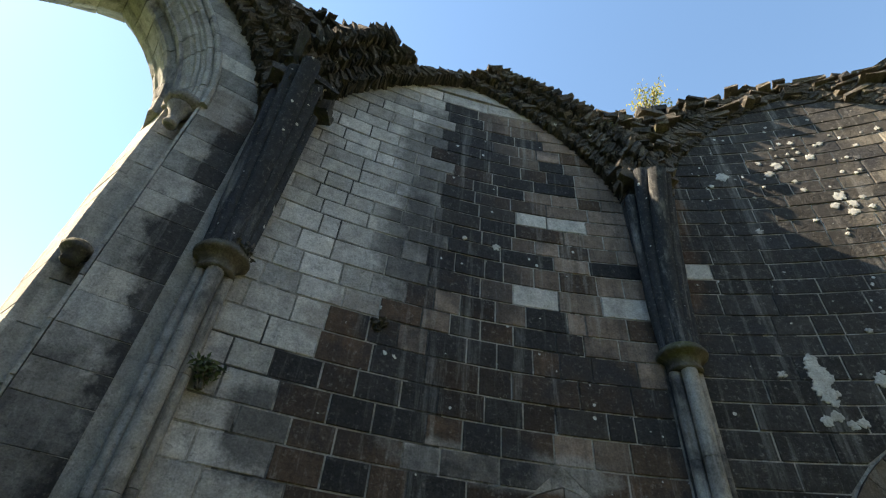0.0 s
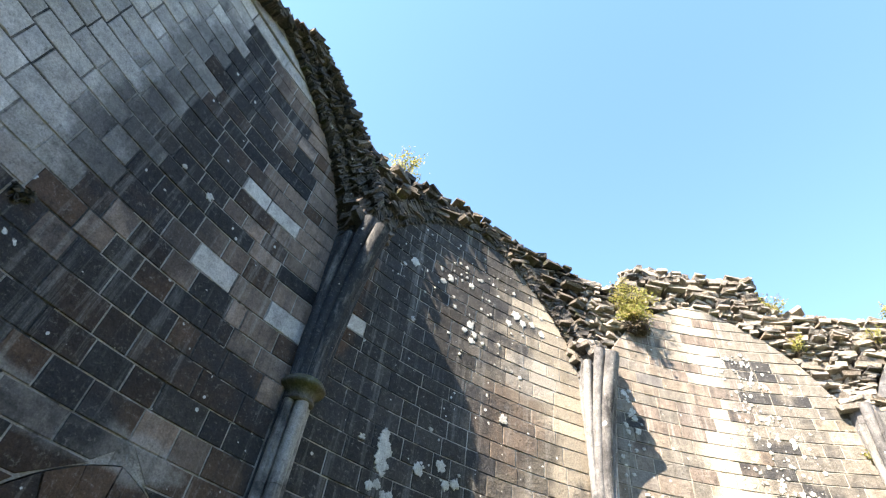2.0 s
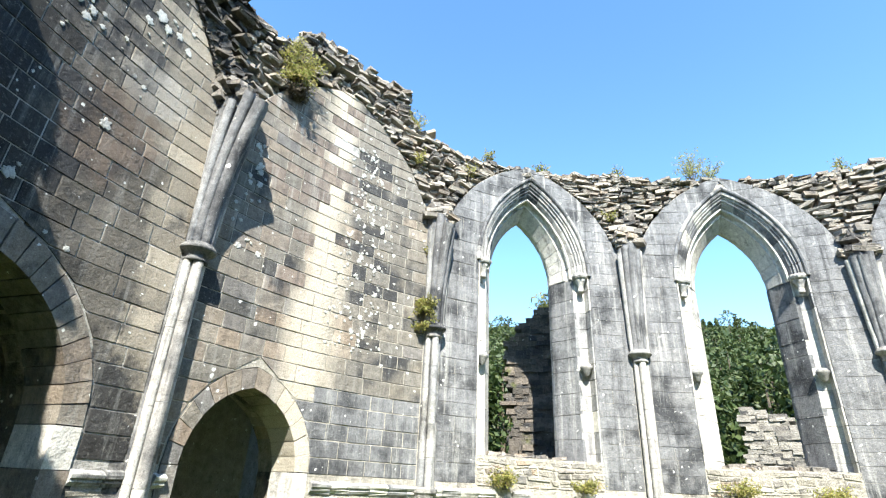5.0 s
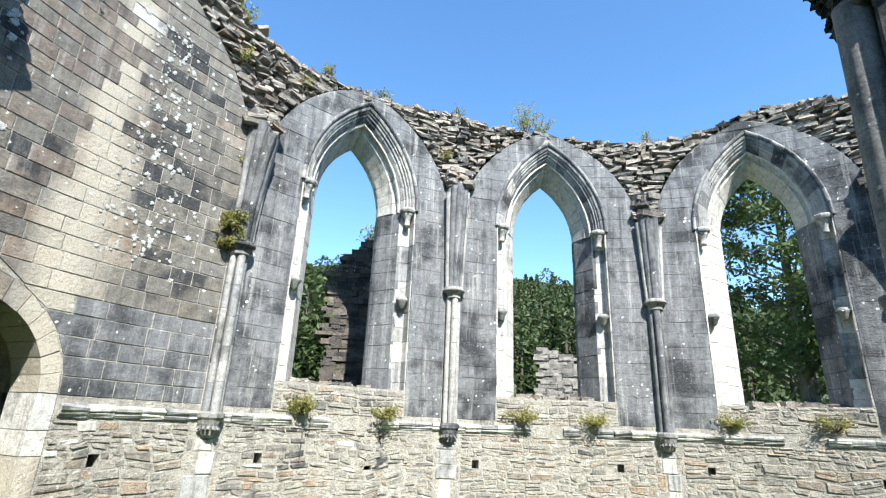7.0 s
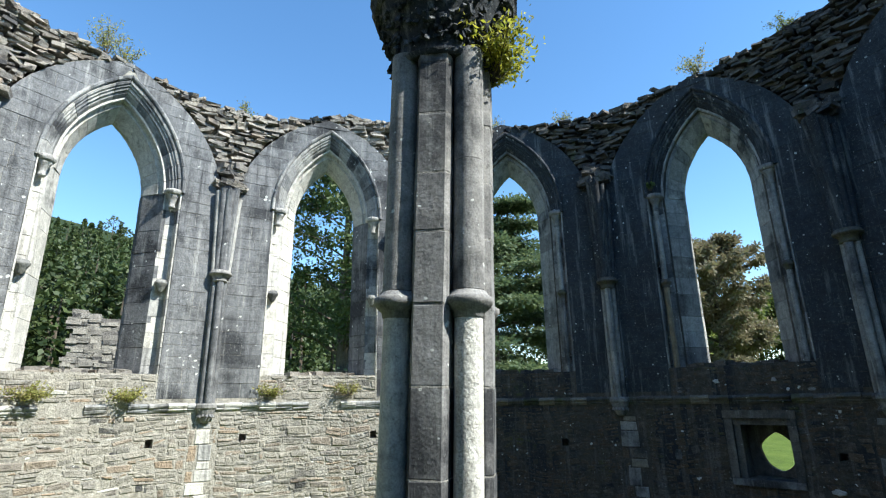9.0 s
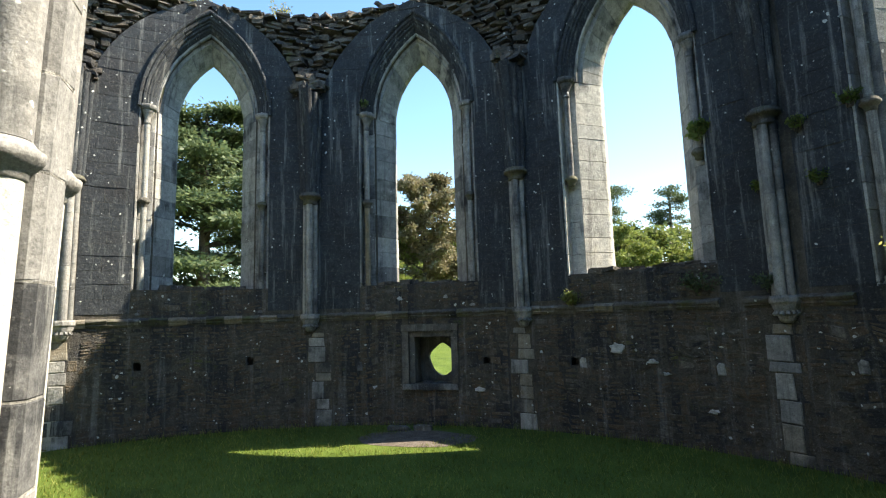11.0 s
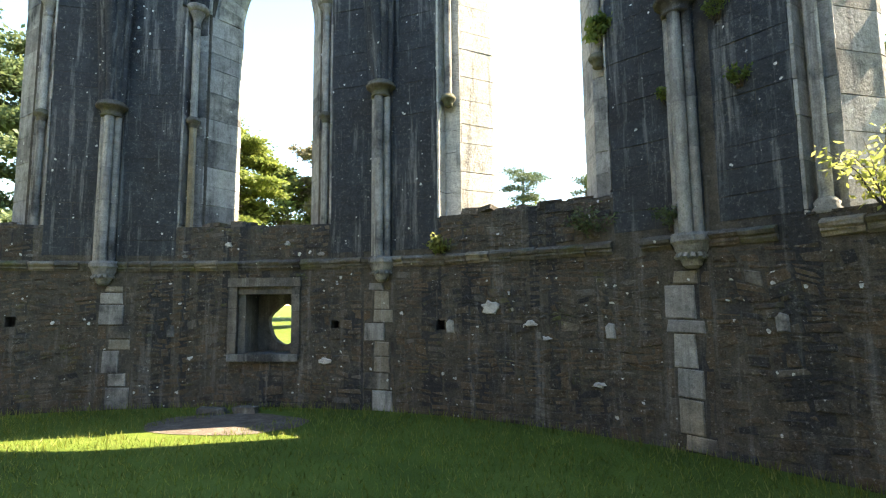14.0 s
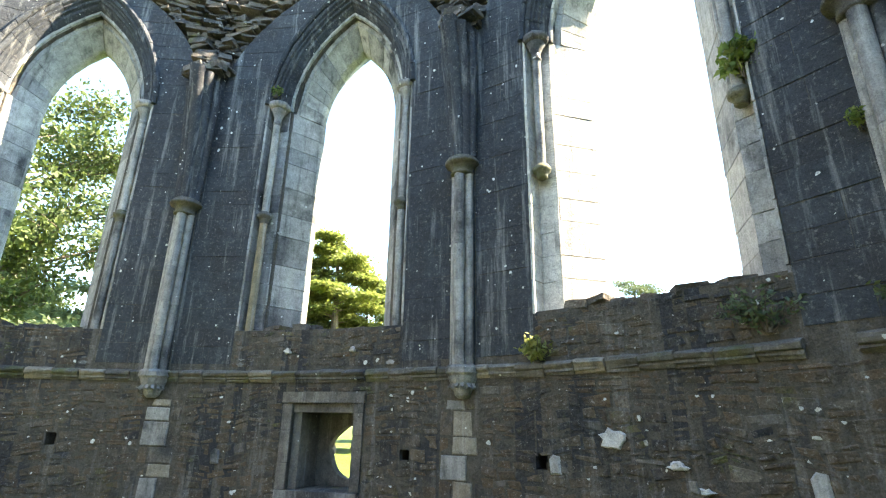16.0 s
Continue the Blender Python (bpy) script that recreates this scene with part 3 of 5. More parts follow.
def block_mat(b, u, z, r):
    """Which stone a facing block is cut from."""
    k = b + 0.5 + u / BAY
    for wk, wz in WHITE_BLOCKS.get(b, ()):
        if abs(wk - k) * BAY < 0.17 and abs(wz - z) < 0.11:
            return WHITE
    q = smooth_noise(k * 3.1, z * 0.9, 4.0) + r.uniform(-0.13, 0.13)
    if b == 0:
        return old_vault_stone(k, z, r)
    if b == 1:
        return SOOT_SHADE_B if k < 1.93 or z > 3.6 else MOTTLED
    if b == 2:
        if z < 3.2 and k > 2.5:
            return GREY if q > -0.2 else DRESSED
        if k > 2.58:
            return MOTTLED if q > -0.3 else WARM
        return r.choice((WARM, WARM, ROSE, MOTTLED)) if z > 3.0 else WARM
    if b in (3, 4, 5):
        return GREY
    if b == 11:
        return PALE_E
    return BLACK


# small square scaffold holes in the lower wall: bay, place along it, height
PUTLOGS = [(2, 0.67, 1.42), (3, -1.18, 1.42), (3, 0.58, 1.32), (4, -1.45, 1.36), (4, 1.14, 1.38), (5, -1.30, 1.40), (5, 1.1, 1.38), (6, -0.9, 1.2), (6, 0.9, 1.2),
           (7, 1.27, 1.10), (8, -1.14, 1.12), (9, 1.2, 1.2)]
# odd white stones: bay, place along it, height
FILLED_HOLES = [(8, 0.99, 1.08), (9, -1.38, 1.20), (7, -1.07, 1.04), (8, -1.00, 1.10)]
WHITE_STONES = [(8, -0.45, 1.33), (7, 1.12, 0.63), (7, -0.30, 2.24), (7, 0.56, 2.24), (8, 0.26, 0.98), (8, 0.06, 1.14), (8, 0.84, 0.52)]


def build_bay(b):
    r = random.Random(100 + b)
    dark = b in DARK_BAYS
    is_window = b not in DOORS
    wname = "wall_%d" % (b + 1)
    words = "round ruined chamber wall bay of grey ashlar over rough rubble" if is_window else "blank ruined wall bay of stained ashlar with an arched doorway"
    wall = thing(wname, words, "wall", "structure")
    mortar = MORTAR if b in (2, 3, 4, 5) else (JOINT if b in (0, 1, 11) else SHADED_MORTAR)
    putlogs = [(u - 0.06, u + 0.06, z - 0.07, z + 0.07) for pb, u, z in PUTLOGS if pb == b]
    if is_window:
        arch = window_arch(b)
        holes1, holes2 = [arch.wider(1.13)], [arch.wider(arch.a + 0.28)]
        edge = arch.wider(1.12)
    else:
        arch = DOORS[b]
        holes1, holes2 = [arch.wider(arch.a + (0.24 if b == 1 else 0.195))], [arch.wider(arch.a + 0.14 - (0 if b == 1 else 0.045))]
        edge = arch.wider(arch.a + (0.26 if b == 1 else 0.21))
    if b == 7:
        holes1.append(NICHE)
        holes2.append(NICHE)
    holes1 += putlogs
    core_layer(b, 0.0035 if is_window else 0.004, 0.22, holes1, mortar, "mortar_face", wall, FORMERET)
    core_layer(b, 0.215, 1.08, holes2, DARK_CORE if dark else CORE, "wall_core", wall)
    lim = BAY / 2 - 0.14
    # dressed facing
    z = STRING + 0.14
    low = z
    while z < FORMERET.spring + FORMERET.rise - 0.03:
        h = r.uniform(0.20, 0.27) if is_window else (r.uniform(0.19, 0.245) if z < 5.0 else r.uniform(0.165, 0.205))
        z1 = min(z + h, FORMERET.spring + FORMERET.rise)
        f0, f1 = min(lim, FORMERET.half(z)), min(lim, FORMERET.half(z1))
        e = edge
        if is_window and z > arch.spring:
            e = arch.wider(1.16)
        h0, h1 = e.half(max(z, e.sill)), e.half(max(z1, e.sill))
        spans = []
        if h0 > 0.02:
            spans.append(((-f0, -f1), (e.c - h0, e.c - h1)))
            spans.append(((e.c + h0, e.c + h1), (f0, f1)))
        else:
            spans.append(((-f0, -f1), (f0, f1)))
        for lo, hi in spans:
            for poly in course_pieces(z, z1, lo, hi, r, *((0.36, 0.62) if is_window else (0.26, 0.46))):
                cu = sum(p[0] for p in poly) / 4
                proud = r.uniform(-0.006, 0.003)
                v, f = poly_stone(b, shrink(poly, 0.0022), proud * 0.4, 0.06, 0.0022, r, 0.0012) if is_window else poly_stone(b, shrink(poly, 0.0068), proud * 0.7 - 0.002, 0.06, 0.004, r, 0.002)
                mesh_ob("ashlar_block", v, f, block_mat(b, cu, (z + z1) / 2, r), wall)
        z = z1
    build_lichen(b, wall)
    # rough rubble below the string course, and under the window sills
    # sunny bays take the buff rubble, shaded bays the copy with shade painted in
    pale_rubble = SHADED_RUBBLE if dark else RUBBLE

    def rubble_rows(za, zb, ua, ub, hole=None, mat=pale_rubble):
        def sway(poly):
            return [(pu, pz + (0.10 * smooth_noise(pu * 1.1, pz * 0.8, b * 3.0) + 0.06 * smooth_noise(pu * 4.3, pz * 3.9, b * 5.0)) * max(0.0, min(1.0, (pz - za) * 5, (zb - pz) * 5))) for pu, pz in poly]

        zz = za
        while zz < zb - 0.02:
            hh = min(r.choice((0.14, 0.18, 0.22) if b in (0, 1, 10, 11) else (0.05, 0.06, 0.075, 0.095, 0.125) if dark else (0.05, 0.065, 0.08, 0.10, 0.13)), zb - zz)
            spans = [(ua, ub)]
            for h0, h1, hz0, hz1 in ([hole] if hole else []) + putlogs:
                if zz + hh > hz0 + 0.03 and zz < hz1 - 0.03:
                    spans = [part for a, c in spans for part in ((a, min(c, h0)), (max(a, h1), c)) if part[1] - part[0] > 0.03]
            for s0, s1 in spans:
                u = s0
                wave = r.uniform(0, 9)
                while u < s1 - 0.03:
                    w = min(r.uniform(0.25, 0.6) if b in (0, 1, 10, 11) else r.uniform(0.08, 0.28) * (0.8 + hh * 3) if dark else r.uniform(0.09, 0.36) * (0.75 + hh * 3), s1 - u)
                    if s1 - u - w < 0.08:
                        w = s1 - u
                    t0, t1 = r.uniform(-0.032, 0.032), r.uniform(-0.03, 0.03)
                    if hh > 0.12 and r.random() < 0.45:
                        # two thin stones in place of a thick one
                        zs = zz + hh * r.uniform(0.4, 0.6)
                        for za2, zb2 in ((zz, zs), (zs, zz + hh)):
                            poly = [(u + 0.006 + r.uniform(0, 0.02), za2 + 0.005), (u + w - 0.006, za2 + 0.005 + r.uniform(0, 0.012)), (u + w - 0.008 - r.uniform(0, 0.03), zb2 - 0.005), (u + 0.006, zb2 - 0.005 - r.uniform(0, 0.012))]
                            v, f = poly_stone(b, sway(poly), r.uniform(-0.009, 0.005) if dark else r.uniform(-0.014, 0.004), 0.07, 0.007, r, 0.007)
                            mesh_ob("rubble_stone", v, f, mat, wall)
                        u += w
                        continue
                    poly = [(u + 0.007 + abs(t0), zz + 0.007 + t1 * 0.5), (u + w - 0.007, zz + 0.006), (u + w - 0.008 - abs(t1), zz + hh - 0.006), (u + 0.006, zz + hh - 0.007 - abs(t0) * 0.6)]
                    v, f = poly_stone(b, sway(poly), r.uniform(-0.009, 0.005) if dark else r.uniform(-0.015, 0.004), 0.07, min(0.009 if dark else 0.014, hh * 0.2), r, 0.008)
                    mesh_ob("rubble_stone", v, f, mat if r.random() > 0.02 else (FRAME if dark else BLEACHED_LIT), wall)
                    u += w
            zz += hh

    pil = 0.24
    shift = {7: 0.17, 8: -0.06, 9: -0.20}
    if is_window:
        hole = None
        if b == 7:
            hole = (NICHE[0] - 0.13, NICHE[1] + 0.13, NICHE[2] - 0.11, NICHE[3] + 0.13)
        rubble_rows(0.0, STRING - 0.10, -BAY / 2 + pil + shift.get(b, 0.0), BAY / 2 - pil + shift.get(b + 1, 0.0), hole)
        rubble_rows(STRING + 0.10, arch.sill - 0.01, arch.c - 1.11, arch.c + 1.11)
        sill = Soup()
        for _ in range(26):
            u, d = arch.c + r.uniform(-0.7, 0.7), r.uniform(0.06, 0.95)
            m = Matrix.Translation(on_wall(b, u, d, arch.sill + r.uniform(-0.01, 0.05))) @ pose(0, 0, 0, r.uniform(-8, 8), r.uniform(-8, 8), r.uniform(0, 180))
            sill.add(*slab(m, r.uniform(0.15, 0.38), r.uniform(0.12, 0.3), r.uniform(0.05, 0.13), r))
        tagged(sill.ob("broken_sill", DARK_CORE if dark else CORE, wall), kind="stuff")
    else:
        c, w = arch.c, arch.a + (0.26 if b == 1 else 0.21)
        rubble_rows(0.0, STRING - 0.10, -BAY / 2 + pil, c - w)
        rubble_rows(0.0, STRING - 0.10, c + w, BAY / 2 - pil)
    for wb, wu, wz in WHITE_STONES:
        if wb == b:
            w, h = (0.13, 0.10) if (wb, wu) == (8, -0.45) else (0.10, 0.05) if (wb, wu) == (7, 1.12) else (r.uniform(0.04, 0.09), r.uniform(0.03, 0.05))
            poly = [(wu + w * math.cos(a + 0.4) * q, wz + h * math.sin(a + 0.4) * q) for a, q in [(2 * math.pi * i / 13, r.uniform(0.55, 1.15)) for i in range(13)]]
            v, f = poly_stone(b, poly, -0.034, 0.05, 0.012, r, 0.006)
            mesh_ob("white_stone", v, f, WHITE, wall, "broken white stone face")
    for wb, wu, wz in FILLED_HOLES:
        if wb == b:
            poly = [(wu - 0.05, wz - 0.085), (wu + 0.055, wz - 0.08), (wu + 0.045, wz + 0.07), (wu - 0.02, wz + 0.085), (wu - 0.06, wz + 0.04)]
            v, f = poly_stone(b, poly, -0.020, 0.05, 0.014, r, 0.006)
            mesh_ob("filling_stone", v, f, DRESSED, wall, "pale stone filling an old scaffold hole")
    # pale bonding stones under the vaulting shaft at this bay's start
    zz = 0.0
    while zz < STRING - 0.33:
        hh = min(r.uniform(0.13, 0.33), STRING - 0.28 - zz)
        wl, wr = r.choice(((0.22, 0.10), (0.09, 0.22), (0.21, 0.16), (0.13, 0.12), (0.16, 0.08), (0.07, 0.17)))
        e = -BAY / 2 + {7: 0.17, 8: -0.06, 9: -0.20}.get(b, 0.0)
        cells = [(e - wl, e + wr, r.choice((TAN, WORN, DULL, TAN)) if dark else r.choice((BLEACHED_LIT, BLEACHED_LIT, DRESSED)), "bonding_stone", -0.012)]
        if wl < 0.19:
            cells.append((e - 0.235, e - wl, pale_rubble, "rubble_stone", 0.0))
        if wr < 0.19:
            cells.append((e + wr, e + 0.235, pale_rubble, "rubble_stone", 0.0))
        for ua, ub, mat, nm, d in cells:
            poly = [(ua + 0.004 + r.uniform(0, 0.012), zz + 0.004 + r.uniform(0, 0.012)), (ub - 0.004 - r.uniform(0, 0.015), zz + 0.004), (ub - 0.004 - r.uniform(0, 0.025), zz + hh - 0.004 - r.uniform(0, 0.012)), (ua + 0.004 + r.uniform(0, 0.025), zz + hh - 0.004)]
            v, f = poly_stone(b, poly, d + r.uniform(-0.006, 0.006), 0.07, 0.010, r, 0.006)
            mesh_ob(nm, v, f, mat, wall)
        zz += hh
    # broken core masonry over the vault line and along the top
    soup = Soup()
    zz = 5.9
    while zz < 9.0:
        hh = r.uniform(0.035, 0.085)
        f = FORMERET.half(zz + hh / 2) if zz < FORMERET.spring + FORMERET.rise else 0.0
        for side in (-1, 1):
            u = f
            while u < BAY / 2:
                w = min(r.uniform(0.12, 0.48), BAY / 2 - u + 0.02)
                uu = side * (u + w / 2)
                if zz < top_at(b + 0.5 + uu / BAY) - 0.05 and w > 0.04:
                    d = (r.uniform(-0.035, 0.035) if b in (3, 4, 5) else r.uniform(-0.07, 0.07)) + (0.06 if b not in (0, 1) else 0.0) * min(1, (zz - 6) * 2)
                    m = Matrix.Translation(on_wall(b, uu, d + 0.1, zz + hh / 2)) @ Matrix.Rotation(ang(b + 0.5) - uu / RAD - math.pi / 2, 4, "Z") @ pose(0, 0, 0, r.uniform(-9, 9), r.gauss(0, 7), r.uniform(-18, 18))
                    soup.add(*slab(m, w * r.uniform(0.7, 1.1), r.uniform(0.26, 0.46), hh * r.uniform(0.8, 1.35), r, 0.30))
                u += w
        zz += hh
    for _ in range(240):
        uu = r.uniform(-BAY / 2, BAY / 2)
        zt = top_at(b + 0.5 + uu / BAY)
        m = Matrix.Translation(on_wall(b, uu, r.uniform(0.05, 1.0), zt - 0.10 + r.uniform(-0.08, 0.10))) @ Matrix.Rotation(ang(b + 0.5) - uu / RAD, 4, "Z") @ pose(0, 0, 0, r.gauss(0, 16), r.gauss(0, 16), r.uniform(-60, 60))
        soup.add(*slab(m, r.uniform(0.10, 0.30), r.uniform(0.10, 0.30), r.uniform(0.05, 0.11), r, 0.35))
    # stubs of the vault that still lean inward along its line
    lean = {0: 0.62, 1: 0.20, 11: 0.45}.get(b, 0.0)
    if lean:
        for side in (-1, 1):
            n = 190
            for i in range(n):
                f = (i + r.random()) / n
                u, z = FORMERET.at(FORMERET.a, side, max(f, 0.001))
                u2, z2 = FORMERET.at(FORMERET.a, side, min(f + 0.03, 1.0))
                tilt = math.atan2(z2 - z, abs(u2 - u) + 1e-6)
                fall = lean * (1.0 if (b == 0 and side < 0) or (b == 11 and side > 0) else 0.6) * (1.15 - 0.55 * f)
                for layer in range(3 if fall > 0.22 else 2):
                    off = 0.04 + 0.16 * layer
                    out_u, out_z = u + side * off * math.sin(tilt), z + off * math.cos(tilt)
                    if abs(out_u) > BAY / 2 + 0.05 or out_z > top_at(b + 0.5 + out_u / BAY) + 0.05:
                        continue
                    p = fall * (0.45 + 0.3 * layer) * r.uniform(0.84, 1.06)
                    m = Matrix.Translation(on_wall(b, out_u, -p / 2 + 0.05, out_z)) @ Matrix.Rotation(ang(b + 0.5) - out_u / RAD - math.pi / 2, 4, "Z") @ pose(0, 0, 0, r.uniform(-12, 12), side * (90 - math.degrees(tilt)) + r.uniform(-10, 10), r.uniform(-7, 7))
                    soup.add(*slab(m, r.uniform(0.03, 0.075), p + 0.12, r.uniform(0.15, 0.26), r, 0.45))
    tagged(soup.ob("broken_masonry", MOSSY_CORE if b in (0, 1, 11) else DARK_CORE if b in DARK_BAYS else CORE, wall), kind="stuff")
    # the doorway's ring of wedge stones and its jambs
    if not is_window:
        n = 11 if b == 1 else 7
        ring = 0.235 if b == 1 else 0.19
        sec = [(arch.a, 0.0), (arch.a, 0.55), (arch.a + ring - 0.055, 0.55), (arch.a + ring, 0.05), (arch.a + ring, -0.004)]
        for side in (-1, 1):
            for i in range(n):
                v, f = sweep_stone(b, arch, side, max(i / n, 0.001), (i + 1) / n, sec, r, 0.006, r.uniform(-0.012, 0.0))
                mesh_ob("arch_stone", v, f, WARM if b == 2 else (BROWN if b == 1 and side < 0 else WARM if b == 1 else UMBER_A), wall)
            zz = arch.spring
            while zz > 0.02:
                hh = min(r.uniform(0.24, 0.4), zz)
                v, f = sweep_stone(b, arch, side, -(arch.spring - zz + hh), -(arch.spring - zz) - 1e-4, sec, r, 0.004, r.uniform(-0.010, 0.0))
                mesh_ob("jamb_stone", v, f, PALE if b == 0 else (WARM if r.random() < 0.4 else BLEACHED_LIT), wall)
                zz -= hh
    return wall


HOOD = [(1.09, 0.02), (1.09, -0.025), (1.105, -0.05), (1.13, -0.06), (1.155, -0.04), (1.17, 0.02)]
ORDER_ARCH = [(1.09, 0.0), (1.065, -0.012), (1.035, 0.0), (1.022, 0.035), (1.0, 0.035), (0.985, 0.07), (0.955, 0.075), (0.94, 0.115), (0.915, 0.125), (0.89, 0.165), (0.87, 0.20), (0.91, 0.22), (1.11, 0.22), (1.11, 0.02)]
ORDER_JAMB = [(1.115, -0.002), (1.09, 0.004), (1.08, 0.19), (0.87, 0.20), (0.87, 0.22), (1.125, 0.22)]


# round crusts of white lichen: place (bay coordinate), height, radius
LICHEN_SPOTS = [(1.25, 6.7, 0.085), (1.40, 6.82, 0.07), (1.37, 6.7, 0.06), (1.49, 6.9, 0.06), (1.50, 6.25, 0.07), (1.52, 6.12, 0.06), (1.48, 6.12, 0.05), (1.51, 6.01, 0.065), (1.69, 6.79, 0.09), (1.72, 6.7, 0.07), (1.76, 6.75, 0.06),
                (1.66, 6.6, 0.06), (1.80, 6.65, 0.06), (1.27, 3.9, 0.06), (1.29, 3.83, 0.05), (1.25, 3.86, 0.055), (1.31, 3.85, 0.05), (1.38, 4.19, 0.075), (1.45, 4.32, 0.08), (1.50, 4.2, 0.07), (1.47, 4.15, 0.06), (1.20, 4.25, 0.04),
                (1.28, 5.85, 0.045), (1.65, 5.14, 0.07), (0.60, 5.36, 0.05), (0.52, 5.40, 0.03)]


def build_lichen(b, wall):
    r = random.Random(300 + b)
    spots = [s for s in LICHEN_SPOTS if int(s[0]) == b]
    if b == 1:
        spots += [(r.choice((1.45, 1.5, 1.62, 1.72, 1.4)) + r.gauss(0, 0.07), r.choice((6.9, 6.4, 6.0, 7.2, 4.3)) + r.gauss(0, 0.28), r.uniform(0.012, 0.04)) for _ in range(60)]
        spots += [(1.27 + r.gauss(0, 0.007), 4.22 + 0.035 * i, 0.075 - 0.004 * abs(i)) for i in range(-6, 6)]
    if b == 2:
        spots = [(r.choice((2.60, 2.68, 2.74, 2.62)) + r.gauss(0, 0.05), r.uniform(3.7, 7.2), r.uniform(0.010, 0.035) * r.choice((1, 1, 1.5))) for _ in range(260)]
        spots += [(2.12 + r.gauss(0, 0.05), r.uniform(4.6, 6.2), r.uniform(0.02, 0.06)) for _ in range(26)]
        spots = [s for s in spots if FORMERET.half(s[1]) > abs(s[0] - 2.5) * BAY + 0.1]
    soup = Soup()
    for k, z, rad in spots:
        n = 20
        rad *= 0.8
        u = (k - b - 0.5) * BAY
        if abs(u) > BAY / 2 - 0.2:
            continue
        seed = r.uniform(0, 99)
        ring = [rad * (1 + 0.75 * smooth_noise(seed + 2.2 * math.cos(t), 2.2 * math.sin(t)) + 0.2 * smooth_noise(seed + 6 * math.cos(t), 6 * math.sin(t))) for t in [2 * math.pi * i / n for i in range(n)]]
        d = -0.0105 - r.uniform(0, 0.003)
        v = [on_wall(b, u + q * f * math.cos(2 * math.pi * i / n), d + e, z + q * f * math.sin(2 * math.pi * i / n)) for f, e in ((1.0, 0.02), (0.96, 0.001), (0.6, -0.002)) for i, q in enumerate(ring)]
        f = [(o + i, o + (i + 1) % n, o + n + (i + 1) % n, o + n + i) for o in (0, n) for i in range(n)] + [tuple(range(2 * n, 3 * n))]
        soup.add(v, f)
    if soup.v:
        tagged(soup.ob("lichen_crust", LICHEN, wall, "round crusts of white lichen"), kind="stuff")


def build_window(b):
    r = random.Random(300 + b)
    arch = window_arch(b)
    a = arch.a
    dark = b in DARK_BAYS
    words = "tall pointed window opening with moulded arch, glass long gone"
    win = thing("window_%d" % (b - 2), words, "window", "structure")
    reveal = [(0.87, 0.2), (a + 0.015, 0.60), (a, 0.64), (a, 0.74), (a + 0.02, 0.78), (a + 0.24, 1.09), (a + 0.30, 1.09), (0.93, 0.2)]
    head = [(0.87, 0.2), (0.84, 0.195), (0.825, 0.23), (0.85, 0.26), (0.84, 0.31), (0.795, 0.335), (0.765, 0.32), (0.745, 0.36)] + reveal[1:]
    # sunny bays get the paler stone with sunlight in it, shaded bays a greyer one
    lit = BLEACHED_LIT if not dark else DRESSED
    for side in (-1, 1):
        for i in range(9):
            v, f = sweep_stone(b, arch, side, max(i / 9, 0.001), (i + 1) / 9, HOOD, r, 0.004)
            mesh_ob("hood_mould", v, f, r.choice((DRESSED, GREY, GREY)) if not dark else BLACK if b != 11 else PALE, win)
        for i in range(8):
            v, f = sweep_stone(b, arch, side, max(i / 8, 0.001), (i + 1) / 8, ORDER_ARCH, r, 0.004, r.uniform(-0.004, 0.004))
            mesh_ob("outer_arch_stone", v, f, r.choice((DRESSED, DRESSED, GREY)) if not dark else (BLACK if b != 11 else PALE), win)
        for i in range(8):
            v, f = sweep_stone(b, arch, side, max(i / 8, 0.001), (i + 1) / 8, head, r, 0.004, r.uniform(-0.006, 0.006))
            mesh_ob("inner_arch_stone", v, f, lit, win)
        for sec, nm in ((ORDER_JAMB, "outer_jamb_stone"), (reveal, "inner_jamb_stone")):
            f = 0.0
            while f > arch.sill - arch.spring + 0.02:
                h = r.uniform(0.24, 0.42)
                g = max(f - h, arch.sill - arch.spring - 0.02)
                v, fc = sweep_stone(b, arch, side, g, f - 1e-4, sec, r, 0.004, r.uniform(-0.006, 0.006))
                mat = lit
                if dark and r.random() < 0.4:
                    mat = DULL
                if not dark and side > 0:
                    mat = GREY if nm == "inner_jamb_stone" else r.choice((BLEACHED_LIT, DRESSED))
                # sun on this left reveal is painted with the palest stone
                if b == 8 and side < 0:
                    mat = BLEACHED_LIT
                if b == 11:
                    mat = PALE
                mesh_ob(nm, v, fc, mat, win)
                f = g
        # capital, mid ring and nook shafts
        x, y, _ = on_wall(b, arch.c + side * 0.985, 0.09, 0)
        turn = ang(b + 0.5)
        v, f = lathe(x, y, [(0.045, CAP - 0.30), (0.062, CAP - 0.285), (0.062, CAP - 0.265), (0.05, CAP - 0.25), (0.055, CAP - 0.18), (0.085, CAP - 0.10), (0.115, CAP - 0.06), (0.105, CAP - 0.045)], 14)
        cap = mesh_ob("capital", v, f, DULL if dark else SHAFT, win, smooth=True)
        v, f = lathe(x, y, [(0.12, CAP - 0.05), (0.15, CAP - 0.03), (0.165, CAP), (0.165, CAP + 0.03), (0.15, CAP + 0.05)], 8, turn + radians(22.5))
        mesh_ob("abacus", v, f, DULL if dark else SHAFT, cap)
        bowl = [(0.045, 3.97), (0.062, 3.985), (0.058, 4.01), (0.078, 4.04), (0.10, 4.06), (0.105, 4.09), (0.088, 4.10), (0.085, 4.12), (0.06, 4.14)]
